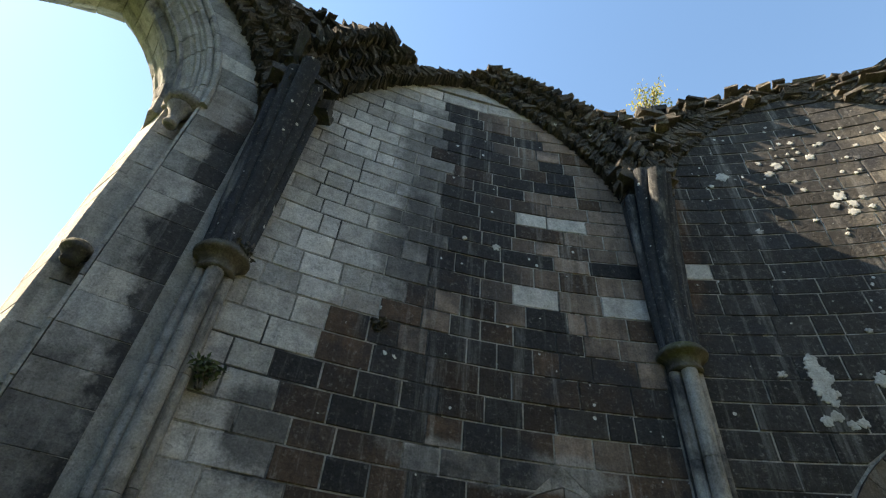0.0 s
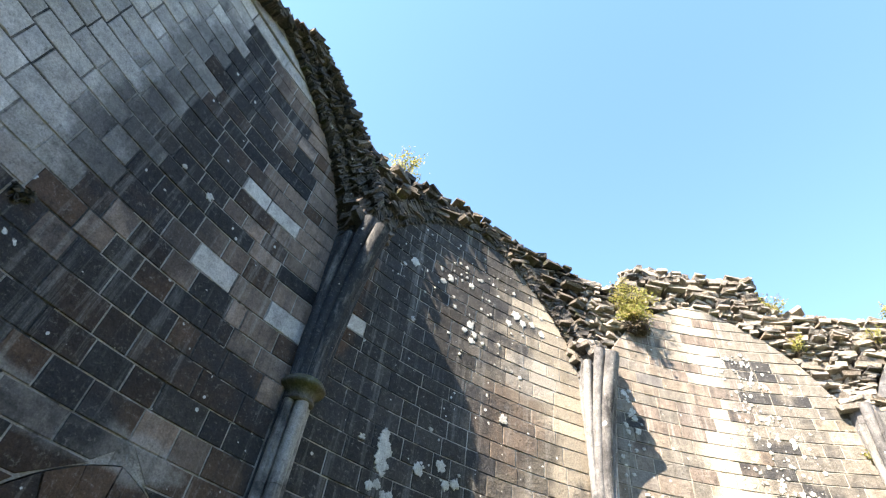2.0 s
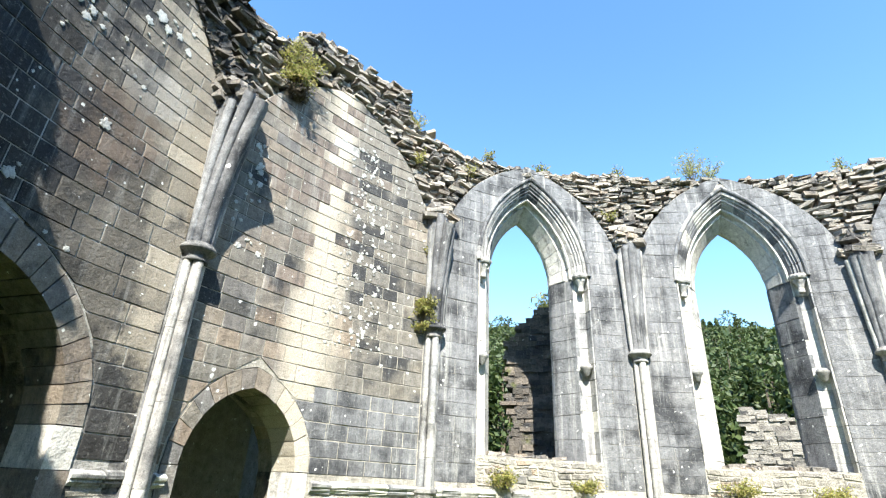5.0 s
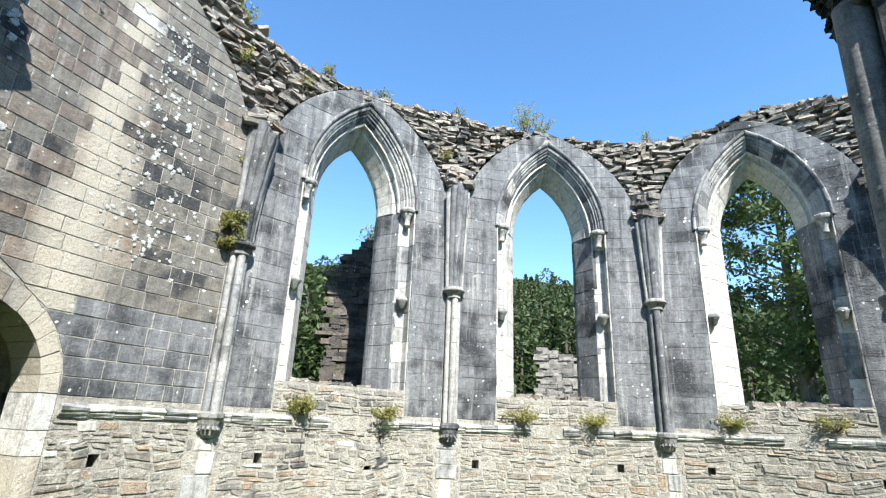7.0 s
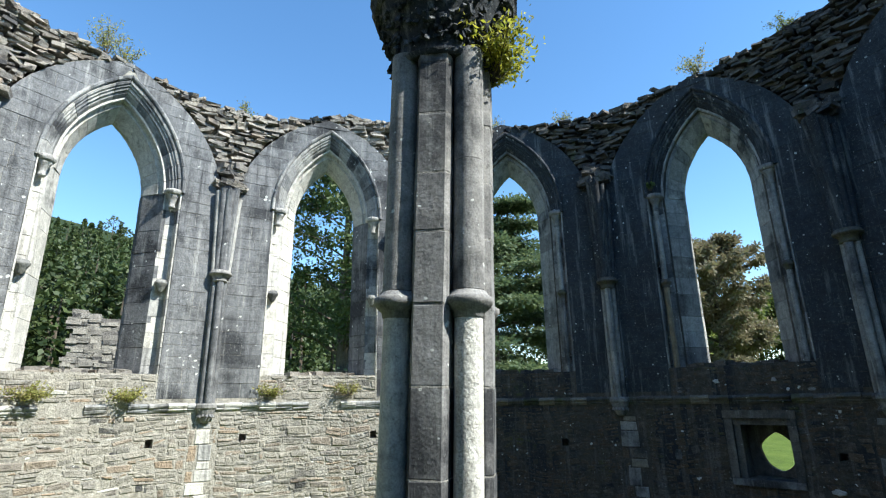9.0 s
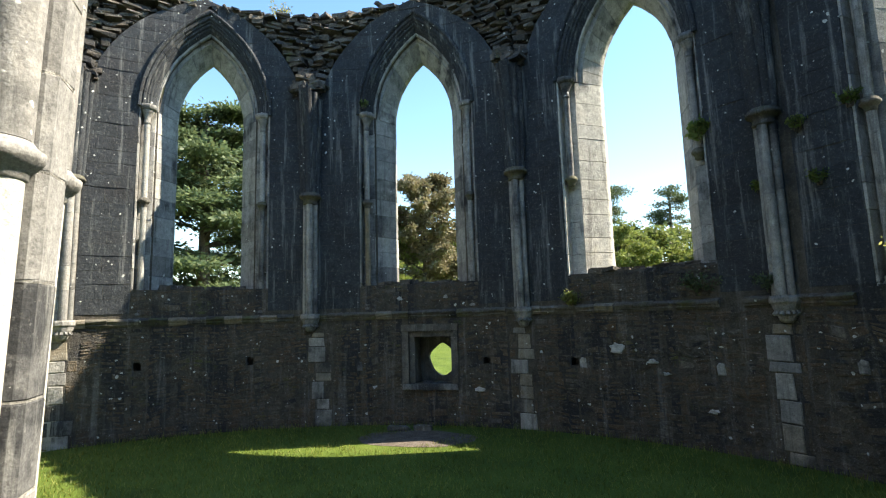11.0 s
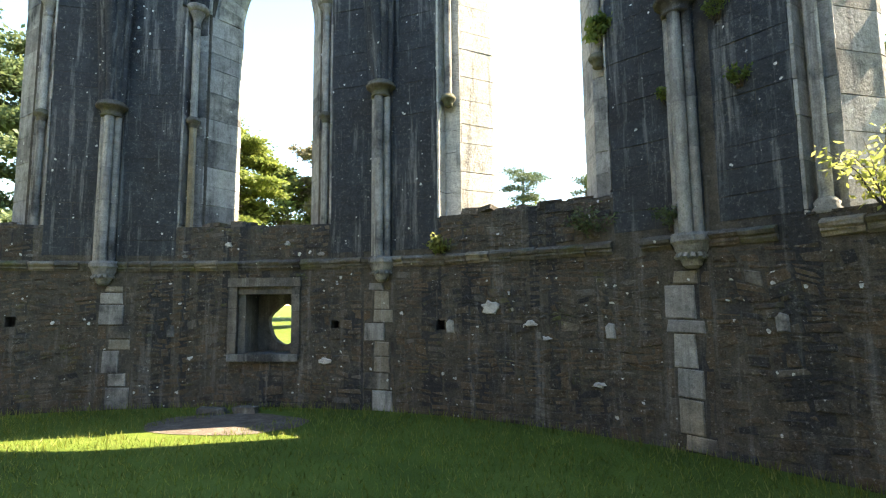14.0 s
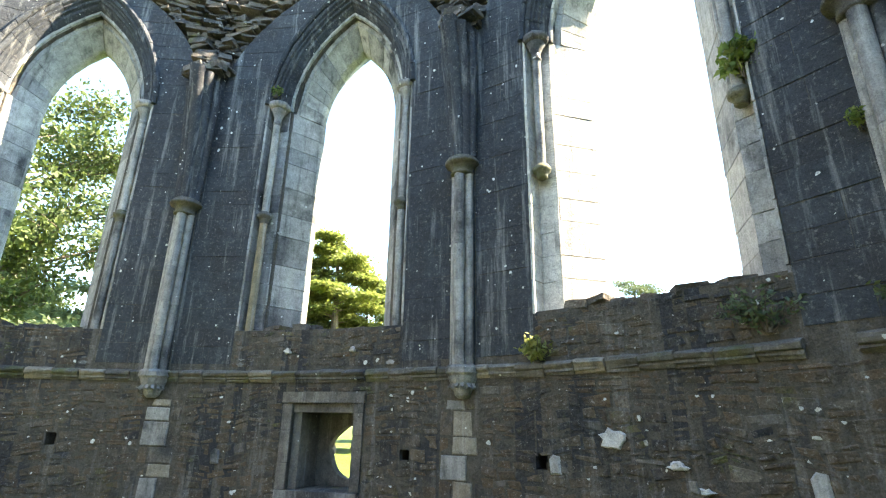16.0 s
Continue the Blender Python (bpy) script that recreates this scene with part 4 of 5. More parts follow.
        if not dark:
            bowl = [(0.03, 3.92), (0.06, 3.96), (0.085, 4.03), (0.11, 4.06), (0.112, 4.09), (0.09, 4.10), (0.085, 4.13), (0.06, 4.14)]
        v, f = lathe(x, y, bowl, 14)
        mesh_ob("shaft_ring", v, f, MOSSY if dark else DULL, win, smooth=True)
        if dark:
            if b == 11:
                runs = []
            elif b == 8:
                runs = [(4.14, CAP - 0.3)]
            else:
                runs = [(2.18, 3.98), (4.14, CAP - 0.3)]
            for z0, z1 in runs:
                v, f = tube([(x, y, z0), (x, y, (z0 + z1) / 2), (x, y, z1)], [0.052, 0.05, 0.05], 12)
                mesh_ob("nook_shaft", v, f, r.choice((WORN, OCHRE)) if z1 < 4.2 else WORN, win, smooth=True)
            if b not in (8, 11):
                v, f = lathe(x, y, [(0.10, 2.06), (0.11, 2.09), (0.085, 2.12), (0.095, 2.15), (0.06, 2.19)], 14)
                mesh_ob("shaft_base", v, f, DULL, win, smooth=True)
    return win


def build_respond(k):
    """The cluster of vaulting shafts between two bays, from its corbel up to the broken springing of the vault."""
    r = random.Random(500 + k)
    dark = k in (0, 1, 6, 7, 8, 9, 10, 11)
    ob = thing("vaulting_shaft", "clustered stone wall shaft with ring and broken vault ribs", "wall shaft", group="vaulting shafts round the wall")
    RING = {7: 4.16, 9: 4.26}.get(k, 4.30)
    t = ang({0: 0.03, 9: 8.97}.get(k, k))
    inn, along = Vector((-math.cos(t), -math.sin(t), 0)), Vector((math.sin(t), -math.cos(t), 0))
    foot = Vector((RAD * math.cos(t), RAD * math.sin(t), 0))

    def at(p, u, z):
        q = foot + inn * p + along * u
        return (q.x, q.y, z)

    pale = GREY if k == 5 else DRESSED if k == 3 else SHAFT if not dark else WORN
    bottom = 0.4 if k in (0, 1, 2) else STRING + 0.06
    for p, u, rad in ((0.125, 0.0, 0.062), (0.06, -0.088, 0.047), (0.06, 0.088, 0.047)):
        cuts = [bottom + (RING - 0.1 - bottom) * i / 5 + (r.uniform(-0.08, 0.08) if 0 < i < 5 else 0) for i in range(6)]
        for z0, z1 in zip(cuts, cuts[1:]):
            v, f = tube([at(p, u, z0 + 0.002), at(p, u, z1 - 0.002)], [rad, rad * r.uniform(0.985, 1.015)], 12)
            mesh_ob("shaft_drum", v, f, pale if not dark or k in (0, 1) or u <= 0.0 or k == 8 else DULL, ob, smooth=True)
    # backing strip behind the shafts
    v = [at(p, u, z) for z in (bottom - 0.02, 6.2) for p, u in ((-0.08, -0.15), (-0.08, 0.15), (0.035, 0.12), (0.035, -0.12))]
    mesh_ob("backing", v, BOX_FACES, GREY if not dark else BLACK, ob)
    # ring
    cx, cy, _ = at(0.06, 0, 0)
    v, f = lathe(cx, cy, [(0.115, RING - 0.12), (0.138, RING - 0.11), (0.138, RING - 0.09), (0.122, RING - 0.075), (0.135, RING - 0.03), (0.165, RING), (0.20, RING + 0.015), (0.207, RING + 0.035), (0.20, RING + 0.055), (0.178, RING + 0.062), (0.18, RING + 0.085), (0.16, RING + 0.10)], 22)
    mesh_ob("ring", v, f, MOSSY if dark else DULL, ob, smooth=True)
    # ribs, leaning inward and spreading as they rise
    tip = {2: 6.45, 3: 6.30, 4: 6.55, 5: 6.15, 6: 6.2, 7: 6.35}.get(k, 6.35)
    jut = {4: 0.20, 5: 0.16, 3: 0.34, 2: 0.50, 1: 0.50, 0: 0.55}.get(k, 0.36)
    for lead, spread, rad in ((1.0, 0.0, 0.075), (0.78, -0.10, 0.062), (0.78, 0.10, 0.062), (0.42, -0.175, 0.05), (0.42, 0.175, 0.05)):
        pts, rr = [], []
        end = tip - r.uniform(0.0, 0.22) - (0.15 if abs(spread) > 0.15 else 0)
        for i in range(9):
            q = i / 8
            z = RING + 0.10 + (end - RING - 0.10) * q
            pts.append(at(0.09 * lead + 0.03 + (jut - 0.06) * lead * q ** 1.8, spread * (0.75 + 0.35 * q), z))
            rr.append(rad * (0.9 + 0.25 * q))
        v, f = tube(pts, rr, 10)
        v = [(a + r.uniform(-0.004, 0.004), c + r.uniform(-0.004, 0.004), d) for a, c, d in v]
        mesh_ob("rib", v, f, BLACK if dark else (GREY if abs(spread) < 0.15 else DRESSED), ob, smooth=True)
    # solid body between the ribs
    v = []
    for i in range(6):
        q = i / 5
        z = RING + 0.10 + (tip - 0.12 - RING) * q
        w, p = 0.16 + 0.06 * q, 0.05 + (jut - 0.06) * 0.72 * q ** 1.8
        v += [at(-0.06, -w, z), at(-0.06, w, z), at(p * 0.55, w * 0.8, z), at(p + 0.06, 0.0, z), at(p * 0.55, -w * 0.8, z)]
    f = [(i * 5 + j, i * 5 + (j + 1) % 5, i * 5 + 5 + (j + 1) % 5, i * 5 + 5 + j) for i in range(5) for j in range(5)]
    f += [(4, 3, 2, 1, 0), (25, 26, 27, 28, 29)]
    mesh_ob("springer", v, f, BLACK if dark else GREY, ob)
    # rough stack on the broken top
    soup = Soup()
    for i in range(26):
        q = r.random()
        m = Matrix.Translation(at(r.uniform(0.0, jut * 0.75) * (1 - q * 0.6), r.uniform(-0.22, 0.22), tip - 0.08 + q * (0.5 if k in (4, 5) else 0.35))) @ Matrix.Rotation(t, 4, "Z") @ pose(0, 0, 0, r.uniform(-12, 12), r.uniform(-12, 12), r.uniform(-30, 30))
        soup.add(*slab(m, r.uniform(0.12, 0.28), r.uniform(0.15, 0.4), r.uniform(0.06, 0.14), r, 0.3))
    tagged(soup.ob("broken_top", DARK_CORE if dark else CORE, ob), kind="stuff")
    # corbel under the string course
    if k not in (1, 2):
        cx, cy, _ = at(0.02, 0, 0)
        v, f = lathe(cx, cy, [(0.05, STRING - 0.27), (0.085, STRING - 0.24), (0.11, STRING - 0.17), (0.145, STRING - 0.10), (0.16, STRING - 0.05), (0.185, STRING - 0.02), (0.185, STRING + 0.03), (0.165, STRING + 0.06)], 12)
        corbel = mesh_ob("corbel", v, f, DULL, ob)
        soup = Soup()
        for i in range(7):
            a = t + math.pi + radians(-75 + 25 * i)
            m = Matrix.Translation((cx + 0.125 * math.cos(a), cy + 0.125 * math.sin(a), STRING - 0.14)) @ Matrix.Rotation(a, 4, "Z") @ pose(0, 0, 0, 0, -35, 0)
            soup.add(*slab(m, 0.04, 0.045, 0.10, r, 0.45))
        tagged(soup.ob("carving", DULL, corbel), kind="stuff")
    return ob


def build_string():
    """The moulded string course that runs round under the windows, broken away in places."""
    r = random.Random(41)
    ob = thing("string_course", "weathered moulded stone string course, broken in places", "string course", "structure")
    sec = [(0.03, -0.13), (-0.02, -0.13), (-0.035, -0.10), (-0.06, -0.075), (-0.05, -0.045), (-0.085, -0.02), (-0.10, 0.025), (-0.075, 0.05), (0.03, 0.10)]
    for b in range(12):
        spans = [(-BAY / 2, BAY / 2)]
        if not b in range(3, 12):
            c, w = DOORS[b].c, DOORS[b].a + 0.24
            spans = [(-BAY / 2 + 0.3, c - w), (c + w, BAY / 2)]
        for s0, s1 in spans:
            n = max(1, round((s1 - s0) / 0.30))
            for i in range(n):
                u0, u1 = s0 + (s1 - s0) * i / n, s0 + (s1 - s0) * (i + 1) / n
                mid = abs(u0 + u1) / 2
                lost = {3: mid < 0.9, 4: mid < 0.7, 5: -0.7 < (u0 + u1) / 2 < 0.7, 0: True}.get(b, r.random() < 0.06)
                if lost and r.random() < 0.85:
                    continue
                v = []
                for u in (u0 + 0.004, u1 - 0.004):
                    ch = r.uniform(0.65, 1.0) if b in DARK_BAYS else r.uniform(0.55, 0.95)
                    v += [on_wall(b, u, d * ch * 0.85 + r.uniform(-0.010, 0.010) if d < 0 else d, STRING + 0.01 + z * 0.66 + r.uniform(-0.009, 0.009)) for d, z in sec]
                m = len(sec)
                f = [(j, (j + 1) % m, m + (j + 1) % m, m + j) for j in range(m)] + [tuple(range(m)), tuple(range(m, 2 * m))]
                mesh_ob("string_stone", v, f, r.choice((FRAME, TAN, FRAME, MOSSY, MOSSY)) if b in DARK_BAYS else (BLEACHED_LIT if r.random() < 0.4 else DRESSED), ob)
    return ob


# ---- the pier in the middle ----
def build_pier():
    r = random.Random(77)
    ob = thing("central_pier", "clustered grey stone pier with ringed shafts and broken leafy capital", "pier")
    base = radians(255.5)
    top = 4.32
    # four flat-faced limbs, course by course
    z = 0.0
    outline = []
    for q in range(4):
        a = base + q * math.pi / 2
        for da, rad in ((-0.36, 0.325), (-0.25, 0.36), (0.25, 0.36), (0.36, 0.325), (0.58, 0.225), (math.pi / 2 - 0.58, 0.225)):
            outline.append((rad * math.cos(a + da), rad * math.sin(a + da)))
    n = len(outline)
    while z < top:
        h = min(r.uniform(0.36, 0.50), top - z)
        v = []
        for zz, s in ((z + 0.003, 0.985), (z + 0.012, 1.0), (z + h - 0.012, 1.0), (z + h - 0.003, 0.985)):
            v += [(x * s + r.uniform(-0.003, 0.003), y * s + r.uniform(-0.003, 0.003), zz) for x, y in outline]
        f = [(j * n + i, j * n + (i + 1) % n, (j + 1) * n + (i + 1) % n, (j + 1) * n + i) for j in range(3) for i in range(n)]
        f += [tuple(range(n))[::-1], tuple(range(3 * n, 4 * n))]
        mesh_ob("course", v, f, PIER, ob)
        bed = [(x * 0.994, y * 0.994, zz) for zz in (z - 0.006, z + 0.006) for x, y in outline]
        if z > 0.1:
            mesh_ob("mortar_bed", bed, [(i, (i + 1) % n, n + (i + 1) % n, n + i) for i in range(n)], JOINT, ob)
        z += h
    for q in range(4):
        a = base + math.pi / 4 + q * math.pi / 2
        x, y = 0.312 * math.cos(a), 0.312 * math.sin(a)
        for z0, z1, rad, mat in ((0.25, 1.35, 0.088, PIER_SHAFT), (1.353, 2.55, 0.087, PIER_SHAFT), (2.66, 3.5, 0.10, PIER), (3.503, top, 0.10, PIER)):
            v, f = tube([(x, y, z0), (x, y, (z0 + z1) / 2), (x, y, z1)], [rad, rad * 0.99, rad], 18)
            mesh_ob("shaft", v, f, mat, ob, smooth=True)
        v, f = lathe(x, y, [(0.086, 2.49), (0.098, 2.50), (0.10, 2.53), (0.118, 2.54), (0.142, 2.57), (0.15, 2.585), (0.15, 2.612), (0.135, 2.62), (0.12, 2.632), (0.105, 2.655)], 22)
        mesh_ob("shaft_ring", v, f, PIER, ob, smooth=True)
        v, f = lathe(x, y, [(0.16, 0.0), (0.16, 0.12), (0.13, 0.15), (0.14, 0.20), (0.10, 0.25)], 18)
        mesh_ob("shaft_base", v, f, PIER, ob, smooth=True)
    # capital: bell, carved leaves, moulded abacus, stub of the springing
    v, f = lathe(0, 0, [(0.36, 4.26), (0.385, 4.29), (0.36, 4.32), (0.37, 4.42), (0.42, 4.58), (0.49, 4.72), (0.50, 4.76)], 24)
    cap = mesh_ob("capital", v, f, BLACK, ob, smooth=True)
    soup = Soup()
    for i in range(460):
        a, q = r.uniform(0, 2 * math.pi), r.random()
        rad = 0.375 + 0.12 * q ** 1.5 + r.uniform(-0.015, 0.025)
        m = Matrix.Translation((rad * math.cos(a), rad * math.sin(a), 4.36 + 0.40 * q)) @ Matrix.Rotation(a, 4, "Z") @ pose(0, 0, 0, r.uniform(-40, 40), -20 + r.uniform(-30, 30), r.uniform(-40, 40))
        soup.add(*slab(m, 0.035, r.uniform(0.025, 0.06), r.uniform(0.03, 0.08), r, 0.6))
    tagged(soup.ob("carving", BLACK, cap), kind="stuff")
    v, f = lathe(0, 0, [(0.49, 4.75), (0.535, 4.77), (0.55, 4.80), (0.525, 4.82), (0.54, 4.85), (0.565, 4.88), (0.565, 4.94), (0.54, 4.96)], 16)
    mesh_ob("abacus", v, f, BLACK, ob)
    soup = Soup()
    for i in range(130):
        a, q = r.uniform(0, 2 * math.pi), r.random()
        rad = r.uniform(0.05, 0.50) * (1.05 - 0.3 * q)
        m = Matrix.Translation((rad * math.cos(a), rad * math.sin(a), 4.98 + q * 0.9)) @ Matrix.Rotation(a, 4, "Z") @ pose(0, 0, 0, r.uniform(-10, 10), r.uniform(-10, 10), r.uniform(-20, 20))
        soup.add(*slab(m, r.uniform(0.12, 0.3), r.uniform(0.15, 0.35), r.uniform(0.06, 0.14), r, 0.3))
    tagged(soup.ob("springing_stub", DARK_CORE, ob), kind="stuff")
    # the old pier leans a little
    ob.matrix_world = pose(0, 0, 2.59) @ Matrix.Rotation(radians(1.8), 4, Vector((0.5, 0.83, 0))) @ pose(0, 0, -2.60)
    return ob


# ---- recess with the pierced slab in bay 7 ----
def build_niche():
    r = random.Random(88)
    b = 7
    ob = thing("wall_recess", "square stone-framed wall recess, back slab pierced by a pointed oval", "recess", "structure")
    u0, u1, z0, z1 = NICHE

    def box(ua, ub, da, db, za, zb, name, mat):
        v = [on_wall(b, ua, da, za), on_wall(b, ub, da, za), on_wall(b, ub, db, za), on_wall(b, ua, db, za),
             on_wall(b, ua, da, zb), on_wall(b, ub, da, zb), on_wall(b, ub, db, zb), on_wall(b, ua, db, zb)]
        return mesh_ob(name, v, BOX_FACES, mat, ob)

    box(u0 - 0.13, u1 + 0.13, -0.03, 0.3, z1 + 0.004, z1 + 0.125, "lintel", FRAME)
    box(u0 - 0.11, u1 + 0.11, -0.05, 0.3, z0 - 0.10, z0 - 0.004, "sill", DULL)
    for ua, ub in ((u0 - 0.12, u0 - 0.002), (u1 + 0.002, u1 + 0.12)):
        z = z0
        while z < z1 - 0.02:
            h = min(r.uniform(0.22, 0.36), z1 - z)
            box(ua, ub, -0.02 + r.uniform(-0.006, 0.006), 0.3, z + 0.003, z + h - 0.003, "jamb_block", FRAME)
            z += h
    # inner stones and back slab: the recess's shade is put into their dark tone
    box(u0 + 0.002, u1 - 0.002, 0.02, 0.55, z1 - 0.10, z1 - 0.002, "inner_lintel", FRAME)
    box(u0 + 0.002, u0 + 0.10, 0.05, 0.55, z0 + 0.002, z1 - 0.102, "inner_jamb", FRAME)
    # back slab with a pointed oval through it
    cu, cz, hw, hh = 0.33, 1.10, 0.24, 0.30
    n = 32
    inner, outer = [], []
    for i in range(n):
        a = 2 * math.pi * i / n
        c, s = math.cos(a), math.sin(a)
        inner.append((cu + hw * c * (1 - 0.35 * abs(s) ** 3) * (1 + 0.06 * math.sin(5 * a)), cz + hh * s))
        scale = min((u1 - u0) / 2 / max(abs(c), 1e-6), (z1 - z0) / 2 / max(abs(s), 1e-6))
        outer.append((min(max((u0 + u1) / 2 + scale * c, u0), u1), (z0 + z1) / 2 + scale * s))
    v = [on_wall(b, u, d, z) for d in (0.50, 0.62) for ring in (inner, outer) for u, z in ring]
    f = []
    for i in range(n):
        j = (i + 1) % n
        f += [(i, j, n + j, n + i), (2 * n + i, 3 * n + i, 3 * n + j, 2 * n + j), (i, 2 * n + i, 2 * n + j, j)]
    mesh_ob("pierced_slab", v, f, FRAME, ob)
    return ob


walls = [build_bay(b) for b in range(12)]
windows = [build_window(b) for b in range(3, 12)]
responds = [build_respond(k) for k in range(12)]
string_course = build_string()
pier = build_pier()
niche = build_niche()

# ---- vestibule behind the blank bays ----
def build_vestibule():
    """A dark vaulted lobby behind the three doorways, open to daylight at its far end."""
    ob = thing("vestibule", "dark stone lobby behind the arched doorways", "lobby", "structure")
    t = ang(1.5)
    out, along = Vector((math.cos(t), math.sin(t), 0)), Vector((math.sin(t), -math.cos(t), 0))

    def at(d, u, z):
        q = out * d + along * u
        return (q.x, q.y, z)

    def box(d0, d1, u0, u1, z0, z1, name):
        v = [at(d0, u0, z0), at(d1, u0, z0), at(d1, u1, z0), at(d0, u1, z0), at(d0, u0, z1), at(d1, u0, z1), at(d1, u1, z1), at(d0, u1, z1)]
        mesh_ob(name, v, BOX_FACES, RUBBLE, ob)

    box(8.0, 14.0, -5.4, -4.9, -0.3, 4.6, "side_wall")
    box(8.0, 14.0, 4.9, 5.4, -0.3, 4.6, "side_wall")
    box(14.0, 14.5, -5.4, -2.0, -0.3, 4.6, "back_wall")
    box(14.0, 14.5, 2.0, 5.4, -0.3, 4.6, "back_wall")
    box(14.0, 14.5, -1.999, 1.999, 3.6, 4.6, "back_wall_head")
    box(8.35, 14.5, -5.4, 5.4, 4.6, 4.9, "roof")
    for i in range(3):
        u = -2.6 + 2.6 * i
        pts = [at(8.7 + 4.8 * j / 8, u, 2.2 + 2.2 * math.sin(math.pi * j / 8)) for j in range(9)]
        v, f = tube(pts, [0.13] * 9, 8)
        mesh_ob("vault_rib", v, f, DULL, ob, smooth=True)


build_vestibule()


# ---- ground ----
def build_ground():
    v, f = [], []
    rings = [0.0, 2, 4, 6, 7, 8, 9, 12, 16, 22, 30, 40, 55, 75, 100, 140, 200, 300, 500, 900, 1600, 2600]
    seg = 72
    v.append((0, 0, 0))
    for rad in rings[1:]:
        for i in range(seg):
            a = 2 * math.pi * i / seg
            z = 0.0
            if rad > 45:
                # wooded hill beyond the sunny windows
                w = max(0.0, math.cos(min(abs(((math.degrees(a) - 135 + 180) % 360) - 180) / 62, 1) * math.pi / 2))
                z = 95 * w * min(1, (rad - 45) / 260) ** 1.1
                if rad > 900:
                    z *= 0.7
            v.append((rad * math.cos(a), rad * math.sin(a), z))
    for i in range(seg):
        f.append((0, 1 + i, 1 + (i + 1) % seg))
    for j in range(len(rings) - 2):
        for i in range(seg):
            k = (i + 1) % seg
            f.append((1 + j * seg + i, 1 + (j + 1) * seg + i, 1 + (j + 1) * seg + k, 1 + j * seg + k))
    ob = mesh_ob("ground", v, f, GRASS_SOIL)
    ob.data.materials.append(UNDERGROWTH)
    for p in ob.data.polygons:
        p.material_index = 1 if p.center.z > 2.0 else 0
    tagged(ob, "mown green grass with a wooded hill beyond", "ground", kind="structure")


build_ground()


def quad_cloud(name, mat, centres, sizes, r, flat=0.0, parent=None, narrow=0.55):
    """Many small leaves, each a bent pair of triangles, turned at random (flat: how level they lie)."""
    n = len(centres)
    c, s = np.array(centres, float), np.array(sizes, float)[:, None]
    g = np.random.default_rng(r)
    d = g.normal(size=(n, 3))
    d[:, 2] *= 1 - flat
    d /= np.linalg.norm(d, axis=1)[:, None]
    e = g.normal(size=(n, 3))
    e[:, 2] *= 1 - flat
    e -= d * (e * d).sum(1)[:, None]
    e /= np.linalg.norm(e, axis=1)[:, None]
    bend = np.cross(d, e) * s * 0.18
    verts = np.stack([c - d * s, c - e * s * narrow + bend, c + d * s, c + e * s * narrow + bend], 1).reshape(-1, 3)
    me = bpy.data.meshes.new(name)
    me.vertices.add(4 * n)
    me.vertices.foreach_set("co", verts.ravel())
    me.loops.add(4 * n)
    me.loops.foreach_set("vertex_index", np.arange(4 * n, dtype=np.int32))
    me.polygons.add(n)
    me.polygons.foreach_set("loop_start", np.arange(0, 4 * n, 4, dtype=np.int32))
    me.update(calc_edges=True)
    me.validate()
    me.materials.append(mat)
    ob = new(name, me)
    if parent is not None:
        ob.parent = parent
    return ob


def build_grass():
    g = np.random.default_rng(5)
    n = 90000
    a, rad = g.uniform(0, 2 * np.pi, n), 7.45 * np.sqrt(g.uniform(0, 1, n))
    x, y = rad * np.cos(a), rad * np.sin(a)
    keep = (x > -1.5) & (np.hypot(x, y) > 0.42) & (((x - 4.75) / 1.0) ** 2 + ((y - 4.45) / 0.55) ** 2 > 1 + 0.3 * np.sin(7 * a))
    x, y = x[keep], y[keep]
    n = len(x)
    h, t = g.uniform(0.025, 0.07, n), g.uniform(0, 2 * np.pi, n)
    h *= np.where(np.hypot(x, y) > 7.2, 1.9, 1.0)
    w = 0.005
    lx, ly = g.normal(0, 0.022, n), g.normal(0, 0.022, n)
    verts = np.stack([np.stack([x - w * np.cos(t), y - w * np.sin(t), 0 * x], 1), np.stack([x + w * np.cos(t), y + w * np.sin(t), 0 * x], 1), np.stack([x + lx, y + ly, h], 1)], 1).reshape(-1, 3)
    me = bpy.data.meshes.new("grass")
    me.vertices.add(3 * n)
    me.vertices.foreach_set("co", verts.ravel())
    me.loops.add(3 * n)
    me.loops.foreach_set("vertex_index", np.arange(3 * n, dtype=np.int32))
    me.polygons.add(n)
    me.polygons.foreach_set("loop_start", np.arange(0, 3 * n, 3, dtype=np.int32))
    me.update(calc_edges=True)
    me.materials.append(BLADE)
    tagged(new("grass", me), "short mown green grass inside the round chamber", "grass", kind="stuff")


build_grass()


